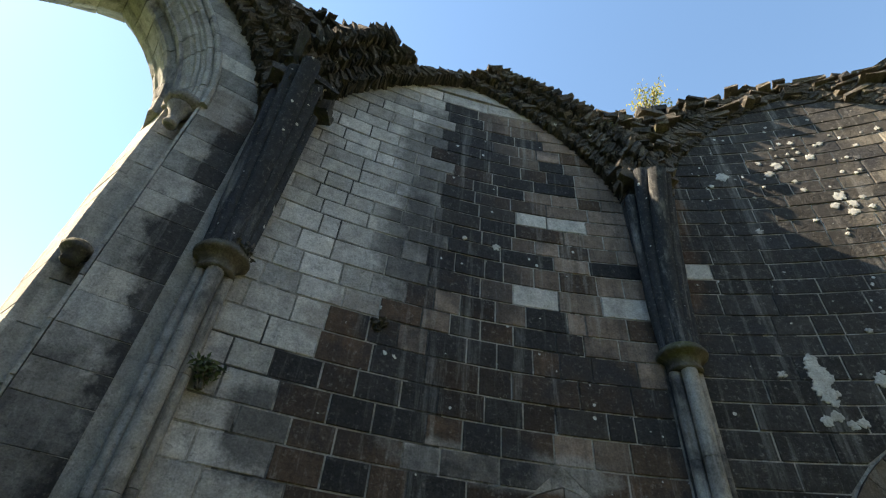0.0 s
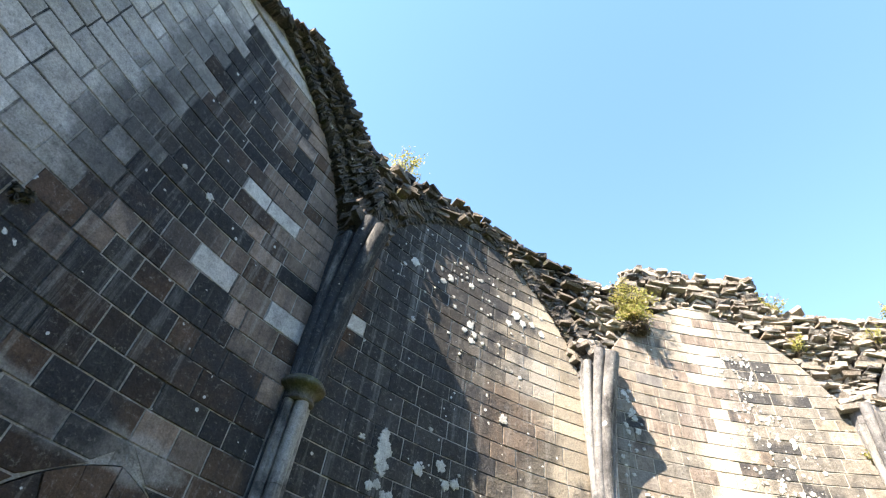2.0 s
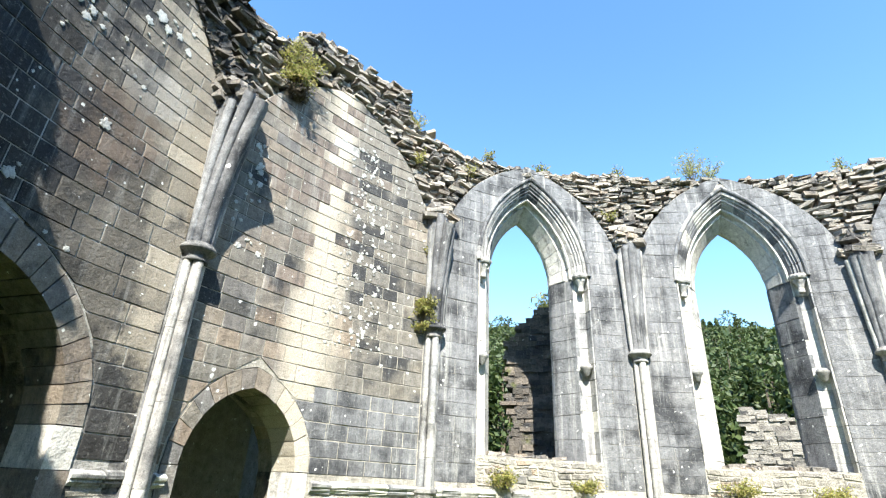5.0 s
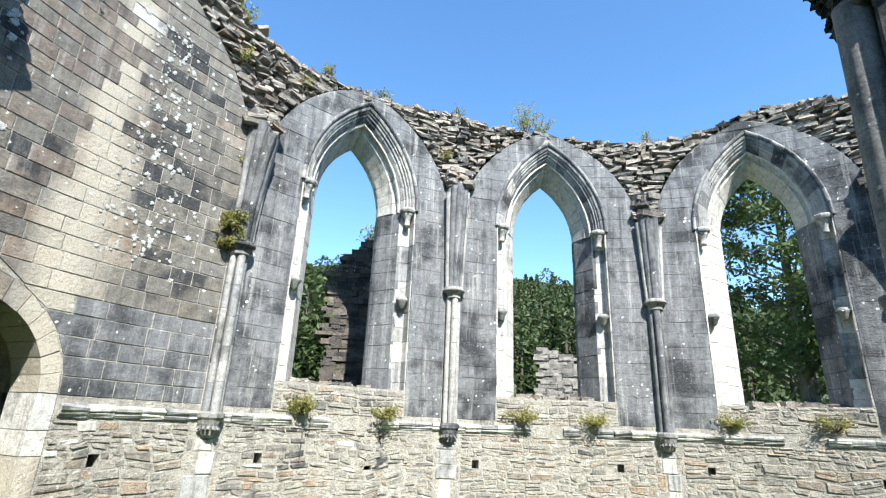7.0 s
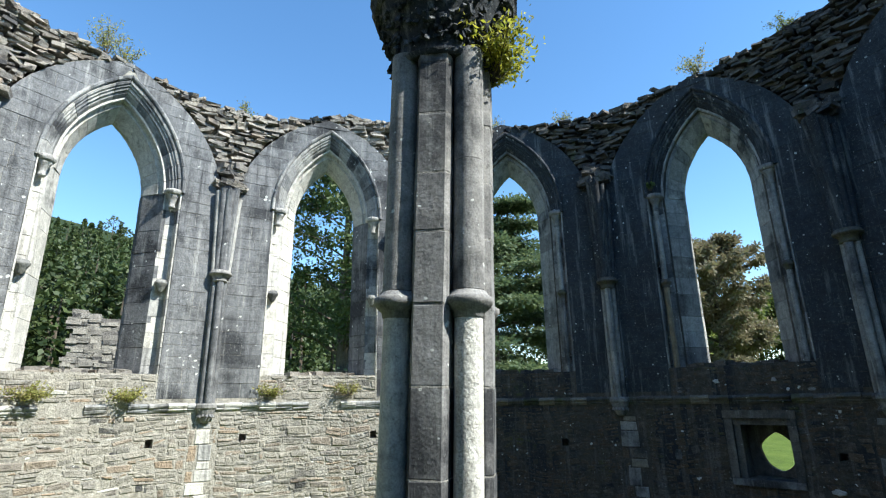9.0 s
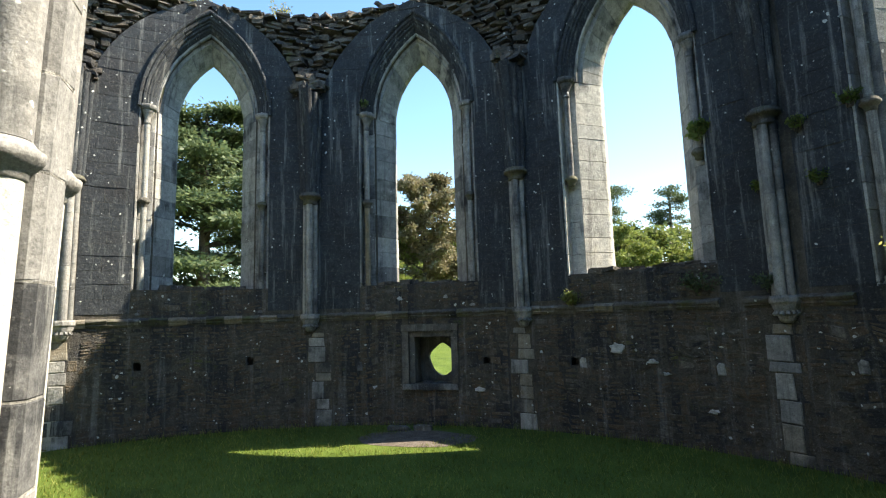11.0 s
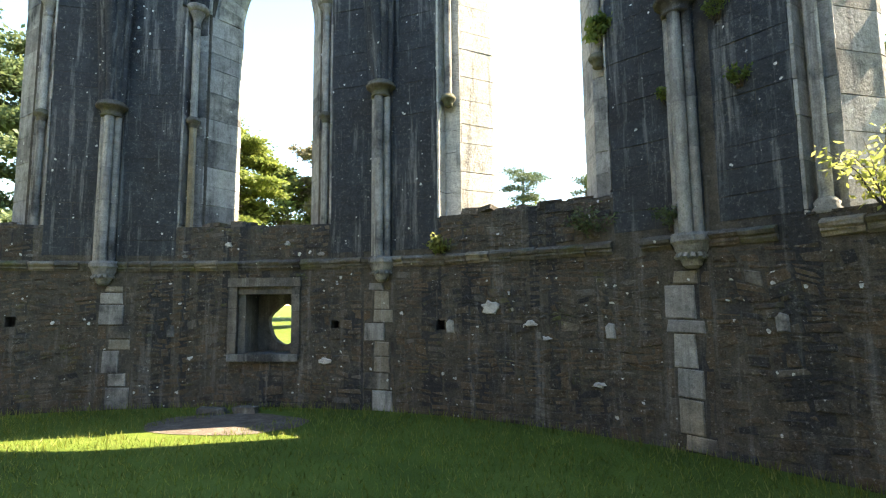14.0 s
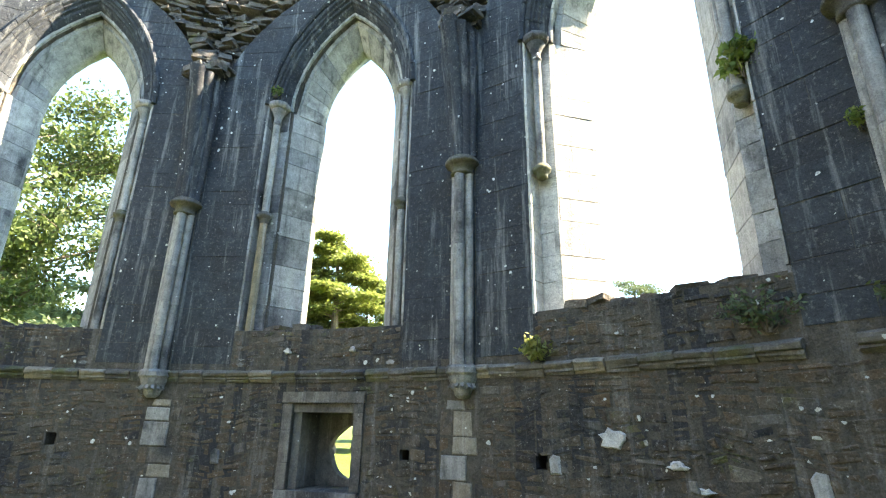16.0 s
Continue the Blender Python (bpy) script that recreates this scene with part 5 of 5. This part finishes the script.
def build_path():
    """Worn gravel before the wall recess."""
    v, n = [(4.75, 4.45, 0.012)], 40
    for i in range(n):
        a = 2 * math.pi * i / n
        q = 1 + 0.13 * smooth_noise(math.cos(a) * 2, math.sin(a) * 2, 3)
        du, dd = 0.95 * q * math.cos(a), 0.55 * q * math.sin(a)
        t = radians(45)
        v.append((4.75 + dd * math.cos(t) + du * math.sin(t), 4.45 + dd * math.sin(t) - du * math.cos(t), 0.006))
    f = [(0, 1 + i, 1 + (i + 1) % n) for i in range(n)]
    tagged(mesh_ob("gravel_patch", v, f, GRAVEL), "worn patch of grey gravel below the wall recess", "gravel", kind="structure")
    r = random.Random(9)
    for x, y, s in ((4.83, 5.18, 0.42), (5.16, 4.92, 0.36)):
        m = Matrix.Translation((x, y, 0.035)) @ Matrix.Rotation(radians(-45 + r.uniform(-8, 8)), 4, "Z")
        v, f = slab(m, s, 0.20, 0.09, r, 0.4)
        tagged(mesh_ob("fallen_slab", v, f, FRAME), "flat brown-grey stone slab lying at the wall foot", "stone")


build_path()


# ---- trees and plants ----
def build_tree(name, label, x, y, height, crown, mat, seed, style="round", base=0.0, leaf=0.28, count=9000):
    r = random.Random(seed)
    g = np.random.default_rng(seed)
    ob = thing(name, label, "tree")
    trunk = Soup()
    lean = r.uniform(-0.03, 0.03) * height
    pts = [(x + lean * q * q, y, base + height * 0.92 * q) for q in (0, 0.1, 0.25, 0.5, 0.75, 1.0)]
    r0 = height * 0.028
    trunk.add(*tube(pts, [r0 * 1.5, r0, r0 * 0.85, r0 * 0.6, r0 * 0.35, r0 * 0.1], 9))
    tips = []
    limbs = {"pine": 18, "cedar": 46, "round": 40}.get(style, 34)
    for i in range(limbs):
        low = {"round": 0.22, "cedar": 0.10, "pine": 0.70, "spire": 0.08}[style]
        q = low + (0.97 - low) * (i + r.random()) / limbs
        a = r.uniform(0, 2 * math.pi)
        span = (q - low) / (0.97 - low)
        if style == "round":
            reach = crown * math.sqrt(max(0.05, 1 - (2 * span - 0.85) ** 2 / 1.5)) * r.uniform(0.75, 1.05)
            rise = 0.45
        elif style == "cedar":
            reach = crown * (1.05 - 0.75 * span) * r.uniform(0.8, 1.1)
            rise = 0.06
        elif style == "pine":
            reach = crown * (1.0 - 0.5 * abs(span - 0.4)) * r.uniform(0.6, 1.0)
            rise = 0.12
        else:
            reach = crown * (1.02 - span) * r.uniform(0.85, 1.05)
            rise = -0.12
        z0 = base + height * 0.92 * q
        p0 = Vector((x + lean * q * q, y, z0))
        p3 = p0 + Vector((reach * math.cos(a), reach * math.sin(a), reach * rise))
        p1 = p0.lerp(p3, 0.4) + Vector((0, 0, reach * 0.08))
        trunk.add(*tube([p0, p1, p3], [r0 * 0.32 * (1.1 - q), r0 * 0.2 * (1.1 - q), r0 * 0.05], 5))
        for s in (0.35, 0.55, 0.75, 0.9, 1.0):
            p = p0.lerp(p3, s) + Vector((0, 0, reach * 0.08 * (1 - abs(2 * s - 1))))
            tips.append((p.x, p.y, p.z, reach))
            side = Vector((-math.sin(a), math.cos(a), 0)) * reach * 0.28 * r.uniform(-1, 1) * (1.2 - 0.4 * s)
            tips.append((p.x + side.x, p.y + side.y, p.z + r.uniform(-0.03, 0.05) * reach, reach))
            if style == "round":
                up = Vector((r.uniform(-1, 1), r.uniform(-1, 1), r.uniform(0.2, 1.0))) * reach * 0.22
                tips.append((p.x + up.x, p.y + up.y, p.z + up.z, reach))
                trunk.add(*tube([p, p + up], [r0 * 0.06, r0 * 0.02], 4))
    trunk.ob("trunk", BARK, ob)
    per = max(4, count // len(tips))
    cs = []
    for tx, ty, tz, reach in tips:
        if style == "pine":
            sx, sz = 0.15 * crown, 0.06 * crown
        elif style == "cedar":
            sx, sz = 0.085 * crown, 0.018 * crown
        elif style == "spire":
            sx, sz = 0.12 * crown, 0.10 * crown
        else:
            sx, sz = 0.06 * crown, 0.042 * crown
        cs.append(g.normal(size=(per, 3)) * (sx, sx, sz) + (tx, ty, tz))
    cs = np.concatenate(cs)
    quad_cloud("crown", mat, cs, g.uniform(0.6, 1.2, len(cs)) * leaf, seed, 0.5 if style in ("cedar", "pine") else 0.1, ob)
    return ob


build_tree("broadleaf_tree", "tall green broadleaf tree beyond the ruin", -5.0, 37.0, 22.0, 7.5, OAK_LEAF, 11, count=27000, leaf=0.18)
build_tree("cedar_tree", "large dark green cedar with level branches", 5.5, 31.0, 17.0, 8.0, CEDAR_LEAF, 12, "cedar", count=64000, leaf=0.16)
build_tree("beech_tree", "rounded copper-brown tree on the lawn", 20.0, 29.0, 12.8, 3.4, BEECH_LEAF, 13, count=45000, leaf=0.13)
build_tree("pine_tree", "feathery green conifer with level boughs", 13.0, 28.0, 13.4, 4.6, BRIGHT_LEAF, 14, "cedar", count=60000, leaf=0.12)
build_tree("pine_tree", "pine with flat dark crown and bare trunk", 44.2, 33.0, 17.2, 2.8, PINE_LEAF, 15, "pine", count=8000, leaf=0.11)
build_tree("pine_tree", "pine with flat dark crown and bare trunk", 48.6, 28.2, 15.8, 2.5, PINE_LEAF, 20, "pine", count=6500, leaf=0.11)
build_tree("broadleaf_tree", "bright green rounded tree below the pine", 37.5, 26.0, 9.6, 3.6, BRIGHT_LEAF, 16, count=24000, leaf=0.13)
build_tree("broadleaf_tree", "green broadleaf tree on the lawn", 16.5, 32.5, 11.0, 4.2, BRIGHT_LEAF, 19, count=26000, leaf=0.13)
build_tree("broadleaf_tree", "dark green broadleaf tree beyond the ruin", 34.0, 2.6, 12.6, 6.0, PINE_LEAF, 17, count=70000, leaf=0.10)
build_tree("broadleaf_tree", "green broadleaf tree at the lawn's edge", 15.0, 52.0, 14.0, 6.5, OAK_LEAF, 18, count=24000, leaf=0.16)
for i in range(9):
    rr = random.Random(60 + i)
    t = radians(14 + 5.6 * i)
    d = rr.uniform(52, 60)
    build_tree("broadleaf_tree", "bright green broadleaf tree at the lawn's edge", d * math.cos(t), d * math.sin(t), rr.uniform(9, 11.5), rr.uniform(4.5, 5.5), BRIGHT_LEAF if i % 2 else OAK_LEAF, 70 + i, count=14000, leaf=0.18)


def build_wood():
    """Mixed wood on the hillside beyond the sunny windows."""
    r = random.Random(21)
    g = np.random.default_rng(21)
    cs, sz = [], []
    soup = Soup()
    for i in range(520):
        a = radians(r.uniform(96, 186))
        d = 62 + 130 * r.random() ** 1.2
        w = max(0.0, math.cos(min(abs(math.degrees(a) - 135) / 62, 1) * math.pi / 2))
        base = 95 * w * min(1, (d - 45) / 260) ** 1.1
        h = r.uniform(9, 15)
        x, y = d * math.cos(a), d * math.sin(a)
        spire = r.random() < 0.55 if math.degrees(a) < 138 else r.random() < 0.2
        n = 640
        q = g.uniform(0.05, 1, n)
        rad = (h * 0.24 * (1.05 - q) if spire else h * 0.34 * np.sqrt(np.maximum(0.05, 1 - (2 * q - 0.9) ** 2))) * g.uniform(0.7, 1.1, n)
        t = g.uniform(0, 2 * np.pi, n)
        cs.append(np.stack([x + rad * np.cos(t), y + rad * np.sin(t), base + h * q], 1))
        sz.append(g.uniform(0.25, 0.55, n))
        soup.add(*tube([(x, y, base - 0.5), (x, y, base + h * 0.9)], [0.3, 0.05], 5))
    ob = tagged(quad_cloud("far_wood", WOOD_LEAF, np.concatenate(cs), np.concatenate(sz), 22, 0.1), "dense green mixed wood on the hillside", "wood", kind="stuff")
    soup.ob("trunks", BARK, ob)


build_wood()


def build_ruin(x, y, w, th, heights, turn, label, seed):
    """A broken piece of wall outside: stacked rough stones under an uneven top."""
    r = random.Random(seed)
    base = pose(x, y, 0, 0, 0, turn)
    soup = Soup()
    z = 0.0
    hi = max(heights)
    while z < hi:
        h = r.uniform(0.06, 0.12)
        u = -w / 2
        while u < w / 2:
            ww = r.uniform(0.12, 0.36)
            q = (u + w / 2) / w * (len(heights) - 1)
            i = min(int(q), len(heights) - 2)
            if z < heights[i] + (heights[i + 1] - heights[i]) * (q - i) + r.uniform(-0.12, 0.08):
                for sd in (-1, 1):
                    m = base @ Matrix.Translation((u + ww / 2, sd * th / 4 + r.uniform(-0.03, 0.03), z + h / 2)) @ pose(0, 0, 0, r.uniform(-3, 3), r.uniform(-3, 3), r.uniform(-4, 4))
                    soup.add(*slab(m, ww * 1.06, th / 2 + 0.06, h * 1.12, r, 0.06))
            u += ww
        z += h
    # the tall stump takes the dark copy, painting the shade on its near side
    return tagged(soup.ob("ruined_wall", DARK_CORE if seed == 31 else PALE_CORE), label, "wall")


build_ruin(-9.25, 4.55, 2.2, 1.0, (5.6, 6.1, 5.9, 5.2), 225, "tall dark broken stone wall stump outside the chamber", 31)
build_ruin(-7.0, 11.2, 3.4, 0.9, (1.8, 2.6, 3.9, 4.4), 205, "low broken rubble wall outside the chamber", 32)


def build_plant(name, label, x, y, z, h, spread, mat, seed, count=120, leaf=0.03, droop=0.0, cat="plant", stems=9, flat=0.0):
    r = random.Random(seed)
    g = np.random.default_rng(seed)
    ob = thing(name, label, cat)
    st = Soup()
    cs = []
    for i in range(stems):
        a, q = r.uniform(0, 2 * math.pi), r.uniform(0.35, 1)
        tip = Vector((x + spread * q * math.cos(a), y + spread * q * math.sin(a), z + h * r.uniform(0.5, 1.0) - droop * q))
        root = Vector((x + r.uniform(-0.03, 0.03), y + r.uniform(-0.03, 0.03), z - 0.03))
        mid = root.lerp(tip, 0.5) + Vector((0, 0, h * 0.12))
        st.add(*tube([root, mid, tip], [0.006, 0.004, 0.002], 4))
        n = count // stems
        for j in range(n):
            s = r.uniform(0.25, 1.0)
            p = root.lerp(mid, s * 2) if s < 0.5 else mid.lerp(tip, s * 2 - 1)
            cs.append((p.x + r.gauss(0, spread * 0.12), p.y + r.gauss(0, spread * 0.12), p.z + r.gauss(0, spread * 0.10)))
    st.ob("stem", BARK, ob)
    quad_cloud("foliage", mat, cs, g.uniform(0.6, 1.3, len(cs)) * leaf, seed, flat, ob, 0.4)
    return ob


def wall_plant(k, z, d, h, spread, mat, seed, name="wall_plant", label="tuft of wild plants growing out of the stonework", **kw):
    x, y, _ = on_wall(0, (k - 0.5) * BAY, d, 0)
    return build_plant(name, label, x, y, z, h, spread, mat, seed, **kw)


seed = 900
SUNNY_PLANTS = [
    (2.20, 7.45, -0.16, 0.62, 0.44, DRY_LEAF, 900), (2.22, 7.25, -0.06, 0.1, 0.28, BARK, 420), (2.20, 8.05, 0.1, 0.4, 0.22, DRY_LEAF, 200), (2.86, 8.10, 0.1, 0.40, 0.30, DRY_LEAF, 320),
    (2.88, 7.30, -0.03, 0.30, 0.2, DRY_LEAF, 200), (3.17, 7.45, 0.05, 0.3, 0.2, DRY_LEAF, 200), (2.95, 4.55, -0.12, 0.30, 0.22, DRY_LEAF, 420), (2.93, 4.25, -0.10, 0.15, 0.18, DRY_LEAF, 300),
    (2.96, 5.6, -0.02, 0.2, 0.12, DRY_LEAF, 120), (3.34, 2.05, -0.08, 0.35, 0.24, DRY_LEAF, 420), (3.69, 2.08, -0.08, 0.22, 0.26, DRY_LEAF, 380), (4.40, 8.10, 0.2, 0.75, 0.40, DRY_LEAF, 420),
    (4.48, 8.10, 0.3, 0.45, 0.40, DRY_LEAF, 300), (4.34, 2.12, -0.07, 0.30, 0.24, DRY_LEAF, 320),
]
RIM_PLANTS = [
    (4.68, 2.10, -0.08, 0.25, 0.26, DRY_LEAF, 320), (3.93, 7.0, 0.0, 0.30, 0.22, DRY_LEAF, 260), (3.28, 8.0, 0.1, 0.30, 0.18, DRY_LEAF, 160), (3.60, 8.05, 0.2, 0.32, 0.2, DRY_LEAF, 180),
    (5.27, 2.15, -0.05, 0.3, 0.22, DRY_LEAF, 260), (5.65, 2.15, -0.05, 0.3, 0.22, DRY_LEAF, 260), (1.13, 8.15, 0.1, 0.62, 0.34, DRY_LEAF, 330), (6.45, 8.0, 0.2, 0.35, 0.3, DRY_LEAF, 200),
    (6.85, 7.85, 0.1, 0.3, 0.3, DRY_LEAF, 220), (7.55, 8.10, 0.1, 0.50, 0.40, DRY_LEAF, 340), (7.95, 8.20, 0.0, 0.2, 0.3, BRIGHT_LEAF, 260), (8.22, 2.02, -0.06, 0.20, 0.20, SUN_LEAF, 260),
    (9.345, 1.98, -0.04, 0.75, 0.42, SUN_LEAF, 300), (8.72, 2.10, -0.04, 0.28, 0.30, PINE_LEAF, 520),
]
SHADE_PLANTS = [
    (8.93, 2.08, -0.04, 0.2, 0.25, PINE_LEAF, 300), (4.0, 8.15, 0.2, 0.3, 0.3, DRY_LEAF, 200), (5.05, 7.85, 0.2, 0.3, 0.3, DRY_LEAF, 200), (0.35, 4.20, 0.0, 0.10, 0.09, MOSSY, 160),
    (0.08, 3.4, -0.05, 0.2, 0.14, PINE_LEAF, 200), (0.05, 4.30, -0.12, 0.16, 0.16, MOSSY, 320), (9.10, 3.30, -0.02, 0.16, 0.14, IVY_LEAF, 200), (9.06, 4.0, -0.02, 0.16, 0.14, IVY_LEAF, 160),
    (9.2, 4.1, -0.02, 0.16, 0.14, IVY_LEAF, 200), (8.93, 3.35, -0.02, 0.14, 0.12, IVY_LEAF, 160), (7.26, 5.95, -0.02, 0.15, 0.10, IVY_LEAF, 120),
]
for k, z, d, h, s, mat, n in SUNNY_PLANTS + RIM_PLANTS + SHADE_PLANTS:
    seed += 1
    low = z < 2.3 and mat is DRY_LEAF
    wall_plant(k, z, d, h, s * (1.4 if low else 1.0), mat, seed, count=int(n * (2.2 if low else 1.7)), stems=18, leaf=0.036 if mat is SUN_LEAF else 0.026, droop=0.16 if low else 0.0)
wall_plant(2.94, 4.75, -0.10, 0.20, 0.24, DRY_LEAF, 988, "hanging_tuft", "yellow-olive tuft hanging from the shaft ring", count=900, stems=22, leaf=0.03, droop=0.5)
wall_plant(2.20, 7.5, -0.14, 0.35, 0.34, DRY_LEAF, 989, "hanging_tuft", "grassy tuft with trailing roots below the wall top", count=900, stems=26, leaf=0.03, droop=0.45)
wall_plant(8.765, 4.2, 0.03, 0.55, 0.24, IVY_LEAF, 990, "ivy", "green ivy clinging to the window jamb", count=620, stems=14, leaf=0.05, droop=0.30)
build_plant("fern_shrub", "yellow-green feathery shrub growing from the pier capital", 0.40, -0.17, 4.22, 0.26, 0.36, FERN_LEAF, 991, count=2200, stems=34, leaf=0.024)
build_plant("yellow_shrub", "shrub with yellow flowers beside the broken wall", -5.2, 11.0, 1.0, 2.0, 0.5, YELLOW_FLOWER, 992, count=300, stems=12, leaf=0.07, cat="shrub")
build_plant("wall_shrub", "bushy shrub on top of the dark wall stump", -9.35, 4.4, 5.8, 0.7, 0.55, DRY_LEAF, 993, count=700, stems=18, leaf=0.05, cat="shrub")
build_plant("wall_shrub", "bare twiggy shrub on the dark wall stump", -9.9, 3.9, 4.8, 0.7, 0.7, PINE_LEAF, 994, count=500, stems=22, leaf=0.04, cat="shrub")


# ---- small utility car far off on the lawn ----
def build_car():
    ob = thing("parked_car", "small dark utility car parked on the lawn", "car")
    base = pose(25.0, 33.5, 0, 0, 0, 20)

    def shell(sections, name, mat, parent):
        v, n = [], len(sections[0])
        for sec in sections:
            v += [tuple(base @ Vector(p)) for p in sec]
        f = [(j * n + i, j * n + (i + 1) % n, (j + 1) * n + (i + 1) % n, (j + 1) * n + i) for j in range(len(sections) - 1) for i in range(n)]
        f += [tuple(range(n))[::-1], tuple(range((len(sections) - 1) * n, len(sections) * n))]
        return mesh_ob(name, v, f, mat, parent)

    side = [(-1.7, 0.35), (1.7, 0.35), (1.75, 0.75), (0.9, 0.9), (-1.65, 0.95), (-1.75, 0.7)]
    body = shell([[(x, y, z) for x, z in side] for y in (-0.75, 0.75)], "body", PAINT, ob)
    cab = [(-1.5, 0.95), (0.8, 0.92), (0.3, 1.5), (-1.35, 1.55)]
    shell([[(x, y, z) for x, z in cab] for y in (-0.68, 0.68)], "cab", GLASSY, ob)
    for x in (-1.1, 1.1):
        for y in (-0.72, 0.72):
            p = [tuple(base @ Vector((x, y + d, 0.32))) for d in (-0.1, 0.1)]
            v, f = tube(p, [0.32, 0.32], 16)
            mesh_ob("tyre", v, f, RUBBER, ob)


def plain(name, col, rough):
    mat = bpy.data.materials.new(name)
    mat.use_nodes = True
    b = mat.node_tree.nodes["Principled BSDF"]
    b.inputs["Base Color"].default_value, b.inputs["Roughness"].default_value = (*col, 1), rough
    return mat


PAINT, GLASSY, RUBBER = plain("dark_green_paint", (0.05, 0.07, 0.05), 0.35), plain("dark_glass", (0.02, 0.025, 0.03), 0.08), plain("black_rubber", (0.015, 0.015, 0.015), 0.8)
build_car()
